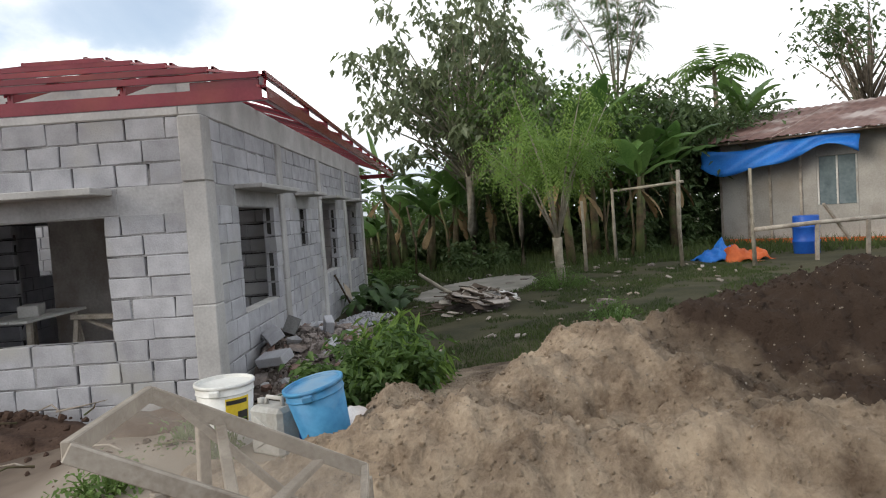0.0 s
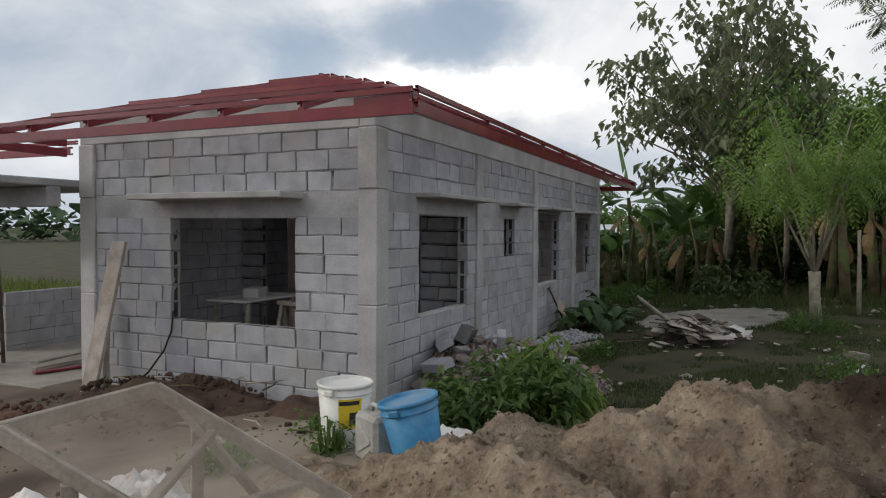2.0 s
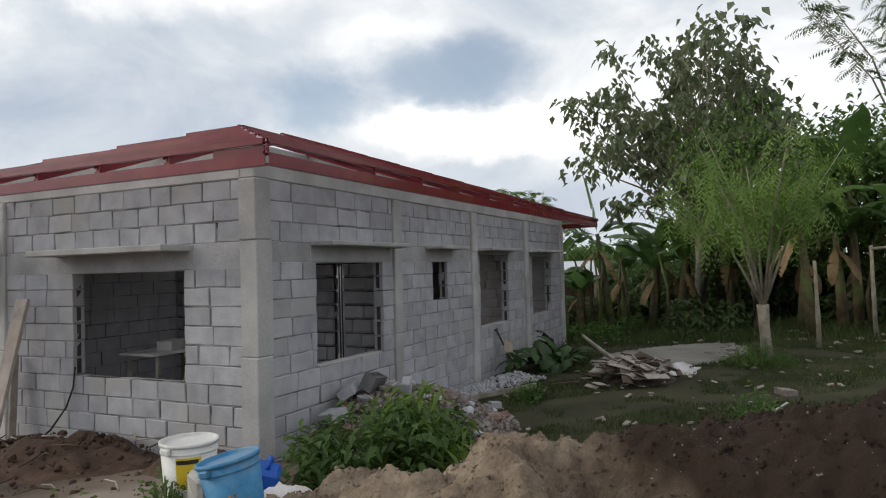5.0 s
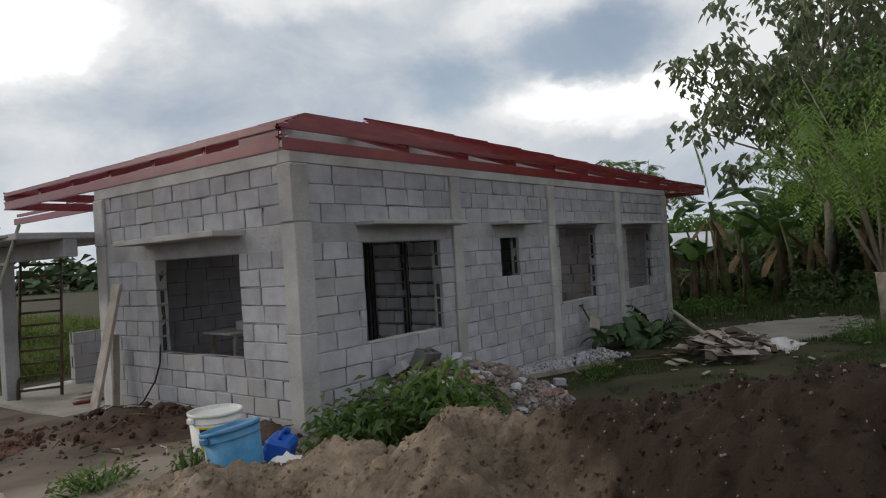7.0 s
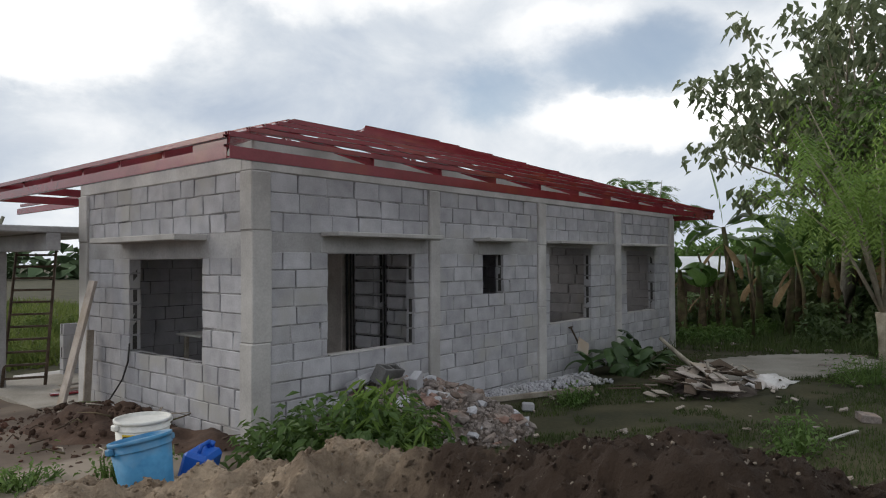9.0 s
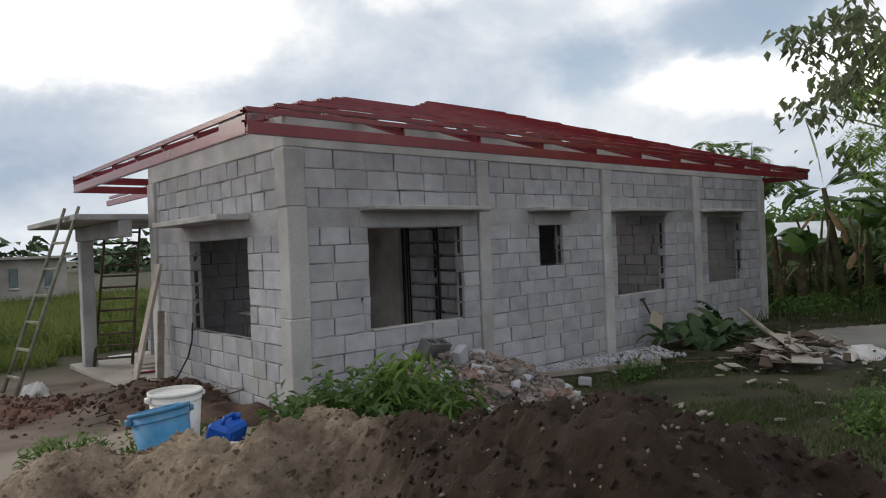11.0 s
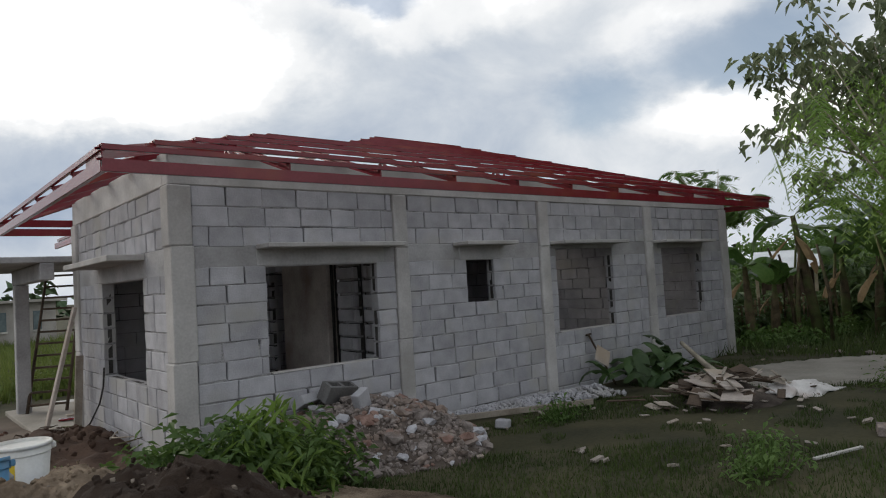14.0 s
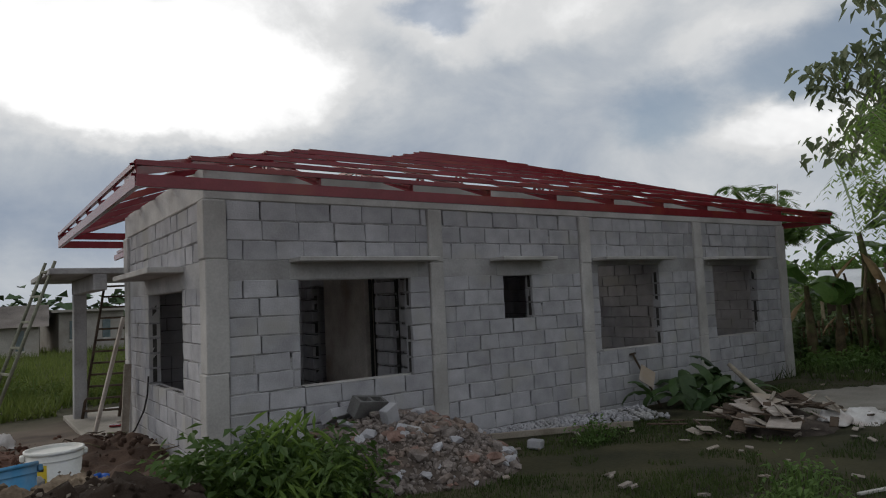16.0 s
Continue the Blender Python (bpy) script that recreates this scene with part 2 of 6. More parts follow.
RUBBLE = material("rubble", (0.11, 0.09, 0.08), (0.31, 0.265, 0.24), 9.0, 0.95, 0.6, 70, stain=(0.27, 0.20, 0.16), stain_at=0.58)
REDSTONE = material("reddish_stone", (0.17, 0.10, 0.08), (0.33, 0.22, 0.18), 8.0, 0.95, 0.5, 60)
REDDIRT = material("red_brown_soil", (0.065, 0.030, 0.020), (0.17, 0.092, 0.066), 5.0, 0.98, 1.0, 30)
DIRT = material("brown_dirt", (0.042, 0.024, 0.017), (0.105, 0.065, 0.046), 3.0, 0.98, 0.9, 40)
HILL = material("far_hills", (0.06, 0.10, 0.05), (0.10, 0.14, 0.07), 0.05, 0.95, 0.0, 0.4)


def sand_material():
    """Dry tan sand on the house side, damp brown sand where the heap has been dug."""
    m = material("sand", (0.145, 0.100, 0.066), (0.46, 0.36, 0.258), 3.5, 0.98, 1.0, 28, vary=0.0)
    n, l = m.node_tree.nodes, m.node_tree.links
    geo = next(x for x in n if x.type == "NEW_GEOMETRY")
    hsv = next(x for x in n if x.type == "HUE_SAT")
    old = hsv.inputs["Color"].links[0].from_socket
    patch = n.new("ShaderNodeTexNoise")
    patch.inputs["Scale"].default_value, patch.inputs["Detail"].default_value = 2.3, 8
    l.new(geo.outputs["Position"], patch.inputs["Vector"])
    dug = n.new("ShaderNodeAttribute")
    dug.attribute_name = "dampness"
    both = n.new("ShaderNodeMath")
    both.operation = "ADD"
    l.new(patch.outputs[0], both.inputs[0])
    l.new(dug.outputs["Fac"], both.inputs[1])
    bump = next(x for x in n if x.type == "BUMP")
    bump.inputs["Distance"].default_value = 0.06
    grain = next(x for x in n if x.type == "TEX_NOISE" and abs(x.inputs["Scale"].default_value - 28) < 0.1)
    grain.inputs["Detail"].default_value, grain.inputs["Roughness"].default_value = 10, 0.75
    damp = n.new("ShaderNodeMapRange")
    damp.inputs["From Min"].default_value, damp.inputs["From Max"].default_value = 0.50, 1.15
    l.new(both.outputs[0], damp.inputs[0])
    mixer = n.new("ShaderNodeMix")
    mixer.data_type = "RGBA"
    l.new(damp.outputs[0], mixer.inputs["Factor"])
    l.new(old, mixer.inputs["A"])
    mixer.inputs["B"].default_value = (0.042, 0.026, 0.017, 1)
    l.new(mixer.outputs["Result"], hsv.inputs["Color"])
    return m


def ground_material():
    """Trodden sandy dirt to the west, grassy soil to the east and north."""
    m = material("ground", (0.030, 0.030, 0.014), (0.070, 0.062, 0.031), 1.3, 0.98, 0.7, 22, vary=0.0)
    n, l = m.node_tree.nodes, m.node_tree.links
    geo = next(x for x in n if x.type == "NEW_GEOMETRY")
    hsv = next(x for x in n if x.type == "HUE_SAT")
    old = hsv.inputs["Color"].links[0].from_socket
    sep = n.new("ShaderNodeSeparateXYZ")
    l.new(geo.outputs["Position"], sep.inputs[0])
    wob = n.new("ShaderNodeTexNoise")
    wob.inputs["Scale"].default_value, wob.inputs["Detail"].default_value = 0.9, 6
    l.new(geo.outputs["Position"], wob.inputs["Vector"])
    wide = n.new("ShaderNodeMath")
    wide.operation = "MULTIPLY_ADD"
    wide.inputs[1].default_value = 3.0
    l.new(wob.outputs[0], wide.inputs[0])
    l.new(sep.outputs["X"], wide.inputs[2])
    west = n.new("ShaderNodeMapRange")
    west.inputs["From Min"].default_value, west.inputs["From Max"].default_value = 2.4, 1.5
    l.new(wide.outputs[0], west.inputs[0])
    widey = n.new("ShaderNodeMath")
    widey.operation = "MULTIPLY_ADD"
    widey.inputs[1].default_value = 3.0
    l.new(wob.outputs[0], widey.inputs[0])
    l.new(sep.outputs["Y"], widey.inputs[2])
    south = n.new("ShaderNodeMapRange")
    south.inputs["From Min"].default_value, south.inputs["From Max"].default_value = 8.6, 7.2
    l.new(widey.outputs[0], south.inputs[0])
    both = n.new("ShaderNodeMath")
    both.operation = "MULTIPLY"
    l.new(west.outputs[0], both.inputs[0])
    l.new(south.outputs[0], both.inputs[1])
    soil = n.new("ShaderNodeValToRGB")
    soil.color_ramp.elements[0].position, soil.color_ramp.elements[0].color = 0.35, (0.065, 0.045, 0.034, 1)
    soil.color_ramp.elements[1].position, soil.color_ramp.elements[1].color = 0.62, (0.17, 0.132, 0.102, 1)
    l.new(wob.outputs[0], soil.inputs[0])
    mixer = n.new("ShaderNodeMix")
    mixer.data_type = "RGBA"
    l.new(both.outputs[0], mixer.inputs["Factor"])
    l.new(old, mixer.inputs["A"])
    # pale spilt sand trodden flat round the buckets
    spilt = n.new("ShaderNodeMapping")
    spilt.vector_type = "TEXTURE"
    spilt.inputs["Location"].default_value, spilt.inputs["Scale"].default_value = (-2.0, -0.2, 0.2), (1.3, 1.0, 5.0)
    l.new(geo.outputs["Position"], spilt.inputs["Vector"])
    reach = n.new("ShaderNodeVectorMath")
    reach.operation = "LENGTH"
    l.new(spilt.outputs[0], reach.inputs[0])
    ragged = n.new("ShaderNodeMath")
    ragged.operation = "MULTIPLY_ADD"
    ragged.inputs[1].default_value = 1.4
    l.new(wob.outputs[0], ragged.inputs[0])
    l.new(reach.outputs["Value"], ragged.inputs[2])
    pale = n.new("ShaderNodeMapRange")
    pale.inputs["From Min"].default_value, pale.inputs["From Max"].default_value = 1.85, 1.5
    l.new(ragged.outputs[0], pale.inputs[0])
    sandy = n.new("ShaderNodeMix")
    sandy.data_type = "RGBA"
    l.new(pale.outputs[0], sandy.inputs["Factor"])
    l.new(soil.outputs[0], sandy.inputs["A"])
    sandy.inputs["B"].default_value = (0.27, 0.225, 0.18, 1)
    l.new(sandy.outputs["Result"], mixer.inputs["B"])
    l.new(mixer.outputs["Result"], hsv.inputs["Color"])
    return m


def screen_mesh_material():
    """Fine wire cloth: thin wires with open gaps."""
    m = material("wire_cloth", (0.28, 0.225, 0.17), (0.42, 0.35, 0.275), 6.0, 0.7, 0.0, 60)
    m.node_tree.nodes["Principled BSDF"].inputs["Alpha"].default_value = 0.40
    return m


PEBBLE = material("pebble", (0.12, 0.095, 0.072), (0.28, 0.235, 0.19), 12.0, 0.95, 0.3, 60)
SAND, GROUND, CLOTH = sand_material(), ground_material(), screen_mesh_material()

# ------------------------------------------------------------ helpers for shapes


def finish(name, me, mat, parent=None, label=""):
    if mat:
        me.materials.append(mat)
    ob = new(name, me)
    if parent:
        ob.parent = parent
    return tagged(ob, label)


def part(name, bm, mat, parent=None, label="", smooth=False):
    me = bpy.data.meshes.new(name)
    bmesh.ops.recalc_face_normals(bm, faces=bm.faces)
    bm.to_mesh(me)
    bm.free()
    if smooth:
        me.polygons.foreach_set("use_smooth", [True] * len(me.polygons))
    return finish(name, me, mat, parent, label)


def raw(name, verts, faces, mat, parent=None, label="", smooth=False):
    me = bpy.data.meshes.new(name)
    me.from_pydata([tuple(v) for v in verts], [], [tuple(f) for f in faces])
    if smooth:
        me.polygons.foreach_set("use_smooth", [True] * len(me.polygons))
    return finish(name, me, mat, parent, label)


def thing(name, x, y, z, label, category, group="", kind="", rz=0.0):
    ob = new(name)
    ob.matrix_world = pose(x, y, z, 0, 0, rz)
    return tagged(ob, label, category, group, kind)


def add_box(bm, x0, x1, y0, y1, z0, z1, m=None):
    vs = [Vector((x, y, z)) for x in (x0, x1) for y in (y0, y1) for z in (z0, z1)]
    vs = [bm.verts.new(m @ v if m else v) for v in vs]
    for f in ((0, 1, 3, 2), (4, 6, 7, 5), (0, 4, 5, 1), (2, 3, 7, 6), (0, 2, 6, 4), (1, 5, 7, 3)):
        bm.faces.new([vs[i] for i in f])


def box_part(name, size, m, mat, parent=None, label="", bevel=0.006):
    """A box of that size centred at the pose m, with softened edges."""
    bm = bmesh.new()
    x, y, z = (s / 2 for s in size)
    add_box(bm, -x, x, -y, y, -z, z)
    if bevel:
        bmesh.ops.bevel(bm, geom=bm.edges[:], offset=min(bevel, min(size) * 0.3), segments=1, affect="EDGES")
    bm.transform(m)
    return part(name, bm, mat, parent, label)


def span(a, b):
    """The pose with x along a to b and its origin in the middle, and the length."""
    a, b = Vector(a), Vector(b)
    d = b - a
    q = d.to_track_quat("X", "Z")
    return Matrix.Translation((a + b) / 2) @ q.to_matrix().to_4x4(), d.length


def beam(name, a, b, w, h, mat, parent=None, label="", bevel=0.004):
    m, length = span(a, b)
    return box_part(name, (length, w, h), m, mat, parent, label, bevel)


def channel(name, a, b, w, h, mat, parent, flip=1, t=0.006):
    """A C-shaped steel section from a to b, open to one side."""
    m, length = span(a, b)
    bm = bmesh.new()
    x = length / 2
    add_box(bm, -x, x, -t / 2, t / 2, -h / 2, h / 2, m)
    for s in (-1, 1):
        y0, y1 = sorted((t / 2 * flip, w * flip))
        add_box(bm, -x, x, y0, y1, s * h / 2 - t / 2, s * h / 2 + t / 2, m)
        y0, y1 = sorted(((w - t) * flip, w * flip))
        add_box(bm, -x, x, y0, y1, s * (h / 2 - 0.010) - 0.008, s * (h / 2 - 0.010) + 0.008, m)
    return part(name, bm, mat, parent)


def tube_data(points, radii, sides=7):
    """Verts and faces of a bent, tapered tube."""
    points = [Vector(p) for p in points]
    verts, faces = [], []
    for i, p in enumerate(points):
        d = (points[min(i + 1, len(points) - 1)] - points[max(i - 1, 0)]).normalized()
        q = d.to_track_quat("Z", "X")
        for k in range(sides):
            a = 2 * math.pi * k / sides
            verts.append(p + q @ Vector((math.cos(a) * radii[i], math.sin(a) * radii[i], 0)))
    for i in range(len(points) - 1):
        for k in range(sides):
            j = (k + 1) % sides
            faces.append((i * sides + k, i * sides + j, (i + 1) * sides + j, (i + 1) * sides + k))
    n = len(verts)
    faces.append(tuple(range(sides - 1, -1, -1)))
    faces.append(tuple(range(n - sides, n)))
    return verts, faces


def tube(name, points, radii, mat, parent=None, label="", sides=7):
    if not hasattr(radii, "__len__"):
        radii = [radii] * len(points)
    v, f = tube_data(points, radii, sides)
    return raw(name, v, f, mat, parent, label, smooth=True)


def join_data(chunks):
    verts, faces = [], []
    for v, f in chunks:
        n = len(verts)
        verts.extend(v)
        faces.extend(tuple(i + n for i in face) for face in f)
    return verts, faces


def turned(name, profile, mat, parent=None, label="", sides=28, m=None):
    """A shell of revolution from (radius, height) rows."""
    verts, faces = [], []
    for r, z in profile:
        for k in range(sides):
            a = 2 * math.pi * k / sides
            v = Vector((r * math.cos(a), r * math.sin(a), z))
            verts.append(m @ v if m else v)
    for i in range(len(profile) - 1):
        for k in range(sides):
            j = (k + 1) % sides
            faces.append((i * sides + k, i * sides + j, (i + 1) * sides + j, (i + 1) * sides + k))
    faces.append(tuple(range(sides - 1, -1, -1)))
    return raw(name, verts, faces, mat, parent, label, smooth=True)


# ------------------------------------------------------------ ground


def smooth(a, b, v):
    t = np.clip((v - a) / (b - a), 0, 1)
    return t * t * (3 - 2 * t)


MOUNDS = [[-1.486, -3.681, 0.385, 1.411, -0.213, 0.424], [-3.039, -3.258, 0.358, 2.463, -0.378, 0.391], [-1.437, -5.573, 0.848, 1.751, -2.264, 0.739], [-2.037, -3.33, 1.455, 0.331, 0.606, 0.403],
          [-1.2, -4.279, 1.446, 0.854, 0.92, 0.481], [-2.748, -1.846, 1.338, 0.761, -1.134, 0.254], [-3.931, -4.907, 0.874, 0.801, -0.405, 0.041], [-1.958, -1.947, 0.584, 0.419, 0.049, 0.144],
          [-1.106, -1.685, 0.67, 0.256, -0.097, 0.261], [-1.568, -3.173, 0.514, 0.626, 0.002, 0.025], [-2.048, -2.639, 0.368, 0.545, 0.034, 0.488], [-0.929, -2.543, 0.7, 0.606, 0.039, -0.189],
          [-1.687, -1.689, 0.423, 0.305, 0.002, 0.008], [-0.181, -4.634, 1.16, 0.659, -0.759, 0.204], [0.959, -4.615, 0.904, 0.655, -0.57, 0.02], [-2.597, -4.797, 0.774, 0.61, -0.06, 0.119],
          [-0.26, -2.887, 0.868, 0.665, 0.074, 0.081], [-2.603, -5.616, 0.694, 0.483, -0.007, -0.041], [-1.129, -5.03, 0.566, 0.516, -0.007, 0.109]]


def lie(x, y):
    """Height of the ground: low along the walls, rising to the lawn and the yard."""
    x, y = np.asarray(x, float), np.asarray(y, float)
    lawn = np.interp(-y, [0, 0.6, 2.8, 4.5, 7.5, 60], [0.0, 0.06, 0.15, 0.24, 0.30, 0.30])
    yard = np.interp(-y, [-6, -3, -1, 0.3, 6, 9], [-0.02, 0.04, 0.16, 0.27, 0.26, 0.28])
    z = yard + (lawn - yard) * smooth(-0.9, 0.9, x)
    z = np.where(y > 4, z * (1 - smooth(4, 9, y)) - 0.05 * smooth(4, 9, y), z)
    return z


def heap(x, y):
    """Height of the sand heap."""
    x, y = np.asarray(x, float), np.asarray(y, float)
    h = np.full(np.shape(x), 0.20)
    for cx, cy, a, b, th, z in MOUNDS:
        c, s = math.cos(th), math.sin(th)
        u, v = (c * (x - cx) + s * (y - cy)) / a, (-s * (x - cx) + c * (y - cy)) / b
        h = h + z * np.exp(-((u * u + v * v) ** 0.8))
    return h


def ground_z(x, y):
    return float(lie(x, y))


def bumps(x, y, scale, seed=0.0):
    return noise.noise((x * scale + seed, y * scale - seed, seed * 1.7))


def sheet_grid(name, xs, ys, height, mat):
    verts = [(x, y, height(x, y)) for y in ys for x in xs]
    nx = len(xs)
    faces = [(j * nx + i, j * nx + i + 1, (j + 1) * nx + i + 1, (j + 1) * nx + i) for j in range(len(ys) - 1) for i in range(nx - 1)]
    return raw(name, verts, faces, mat, smooth=True)


def stretched(lo, hi, step, far):
    near = list(np.arange(lo, hi + 1e-6, step))
    grow, a, b, left, right = step, lo, hi, [], []
    while b < far:
        grow *= 1.35
        a, b = a - grow, b + grow
        left.append(a)
        right.append(b)
    return [float(v) for v in left[::-1] + near + right]


xs, ys = stretched(-7.0, 11.0, 0.16, 900), stretched(-9.0, 9.0, 0.16, 900)
ground = sheet_grid("ground", xs, ys, lambda x, y: ground_z(x, y) + 0.035 * bumps(x, y, 0.9) + 0.018 * bumps(x, y, 3.1, 3.0), GROUND)
tagged(ground, "trodden dirt and patchy grass ground", "ground", kind="structure")


def sand_z(x, y):
    h = float(heap(x, y))
    rough = min(1.0, max(0.0, (h - 0.22) / 0.25))
    wx, wy = x + 0.25 * bumps(x, y, 2.0, 8.0), y + 0.25 * bumps(x, y, 2.0, 3.0)
    n = 0.06 * bumps(x, y, 1.7, 5.0) + 0.05 * bumps(wx, wy, 3.3, 9.0) + 0.05 * max(-0.3, min(0.3, 3.0 * bumps(x, y, 2.6, 13.0)))
    n += 0.055 * (abs(bumps(wx, wy, 4.2, 21.0)) - 0.2) + 0.035 * bumps(h * 9.0 + 0.6 * bumps(x, y, 2.0, 8.0), (x + y) * 0.8, 1.0, 6.0)
    n += 0.04 * max(0.0, bumps(wx, wy, 9.0, 7.0)) + 0.05 * bumps(x, y, 13.0, 2.0) + 0.05 * abs(bumps(x, y, 23.0, 4.0))
    return h - 0.03 + rough * (n + 0.02) - (0.1 if h < 0.235 else 0)


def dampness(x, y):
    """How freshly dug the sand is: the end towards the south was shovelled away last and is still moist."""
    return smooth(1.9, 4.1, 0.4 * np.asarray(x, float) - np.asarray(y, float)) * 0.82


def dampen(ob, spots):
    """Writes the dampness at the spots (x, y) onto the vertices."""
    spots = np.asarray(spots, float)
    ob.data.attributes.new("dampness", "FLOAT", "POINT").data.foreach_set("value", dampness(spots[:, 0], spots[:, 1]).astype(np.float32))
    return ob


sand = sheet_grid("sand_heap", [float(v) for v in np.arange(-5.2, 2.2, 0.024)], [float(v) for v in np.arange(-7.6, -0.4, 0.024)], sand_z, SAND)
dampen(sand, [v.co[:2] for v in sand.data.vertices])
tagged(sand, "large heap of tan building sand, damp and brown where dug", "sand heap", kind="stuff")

# ------------------------------------------------------------ block walls

BLOCKS = {}


def block_mesh(length, height, depth, variant):
    key = (round(length, 2), round(height, 3), round(depth, 2), variant)
    if key not in BLOCKS:
        rnd = random.Random(hash(key) % 9973)
        bm = bmesh.new()
        add_box(bm, -key[0] / 2, key[0] / 2, -depth / 2, depth / 2, -height / 2, height / 2)
        for v in bm.verts:
            v.co += Vector((rnd.uniform(-0.008, 0.008), rnd.uniform(-0.005, 0.005), rnd.uniform(-0.006, 0.006)))
        bmesh.ops.bevel(bm, geom=bm.edges[:], offset=0.0065, segments=1, affect="EDGES")
        bmesh.ops.recalc_face_normals(bm, faces=bm.faces)
        me = bpy.data.meshes.new("block")
        bm.to_mesh(me)
        bm.free()
        me.materials.append(BLOCK)
        BLOCKS[key] = me
    return BLOCKS[key]


def courses(sill=0.9, head=2.05):
    low = [sill - 0.2 * k for k in range(6, 0, -1)]
    mid = [sill + (head - sill) / 6 * k for k in range(7)]
    return low + mid + [2.25, 2.457, 2.663, 2.87]


def block_wall(name, at, turn, length, openings, seed, label, rows=None, depth=0.15, single=True, open_beds=False, lintel=False):
    """A wall of hollow blocks from the corner at, running along the turned x axis, its outer face at y = 0 and its body at y > 0."""
    rnd = random.Random(seed)
    m = pose(at[0], at[1], 0, 0, 0, turn)
    wall = thing(name, 0, 0, 0, label, "wall", kind="structure")
    rows = rows or courses()
    mortar, bed, rest = bmesh.new(), bmesh.new(), bmesh.new()

    def free(z0, z1):
        cuts = sorted((o[0], o[1]) for o in openings if o[2] < (z0 + z1) / 2 < o[3])
        edges, u = [], 0.0
        for a, b in cuts:
            if a > u:
                edges.append((u, a))
            u = b
        if u < length:
            edges.append((u, length))
        return edges

    for i, (z0, z1) in enumerate(zip(rows[:-1], rows[1:])):
        if lintel and abs(z1 - 2.25) < 0.01:
            for a, b in free(z0, z1):
                band = bmesh.new()
                add_box(band, a + 0.001, b - 0.001, 0.002, depth - 0.002, z0 - 0.012, z1 + 0.008, m)
                bmesh.ops.bevel(band, geom=band.edges[:], offset=0.006, segments=1, affect="EDGES")
                part("lintel_band", band, SMEAR, wall, "rough cast cement band at lintel height")
            continue
        for a, b in free(z0, z1):
            # recessed core whose near-black colour paints shade into the open joints
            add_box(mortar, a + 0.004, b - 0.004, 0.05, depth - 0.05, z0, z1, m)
            skin = 0.045 if open_beds else 0.008
            add_box(bed, a + 0.002, b - 0.002, skin, depth - skin, z0 - 0.002, z0 + 0.024, m)
            u = a - rnd.choice((0.0, 0.2)) - rnd.uniform(0, 0.06) if i % 2 else a - rnd.uniform(0, 0.1)
            while u < b - 0.01:
                long = rnd.choice((0.40, 0.40, 0.40, 0.38, 0.36, 0.42, 0.30))
                u0, u1 = max(u, a), min(u + long, b)
                gap = rnd.choice((0.005, 0.007, 0.009, 0.012, 0.015, 0.021))
                u += long
                if b - u < 0.08:
                    u1 = b
                    u = b
                if u1 - u0 < 0.07:
                    continue
                h = z1 - z0 - (0.034 if open_beds else 0.010) - rnd.choice((0.0, 0.0, 0.006))
                if u1 < b and rnd.random() < (0.0 if open_beds else 0.30):
                    add_box(bed, u1 - 0.02, u1 + 0.02, 0.006, depth - 0.006, z0 + 0.001, z1 - rnd.choice((0.003, 0.05, 0.09)), m)
                tilt = rnd.uniform(-0.4, 0.4)
                push = rnd.uniform(-0.004, 0.003)
                place = m @ pose((u0 + u1) / 2, depth / 2 + push, (z0 + z1) / 2 + 0.005, 0, tilt, 0)
                me = block_mesh(u1 - u0 - gap, h, depth, rnd.randrange(3))
                if single:
                    ob = new("block", me)
                    ob.parent = wall
                    ob.matrix_basis = place
                else:
                    add_box(rest, u0 + gap / 2, u1 - gap / 2, push, depth + push, z0 + 0.012, z1 - 0.002, m)
    part("mortar", mortar, JOINT_SHADE, wall)
    part("bed_joints", bed, BED, wall)
    if single:
        rest.free()
    else:
        tagged(part("blockwork", rest, BLOCK, wall), kind="stuff")
    return wall


def column(name, x0, x1, y0, y1, top, label, seed):
    """A column cast in three lifts that don't quite line up."""
    rnd = random.Random(seed)
    bm = bmesh.new()
    z = -0.3
    for z1 in (1.15 + rnd.uniform(-0.2, 0.2), 2.24 + rnd.uniform(-0.04, 0.04), top):
        dx, dy = rnd.uniform(-0.009, 0.009), rnd.uniform(-0.009, 0.0)
        add_box(bm, x0 + dx, x1 + dx, y0 + dy, y1 + dy, z, z1)
        z = z1
    bmesh.ops.bevel(bm, geom=bm.edges[:], offset=0.012, segments=1, affect="EDGES")
    return tagged(part(name, bm, CAST), label, "column", kind="structure")


def cast(name, x0, x1, y0, y1, z0, z1, label, category, kind="structure", bevel=0.012, mat=CAST):
    ob = box_part(name, (x1 - x0, y1 - y0, z1 - z0), pose((x0 + x1) / 2, (y0 + y1) / 2, (z0 + z1) / 2), mat, None, label, bevel)
    return tagged(ob, label, category, kind=kind)


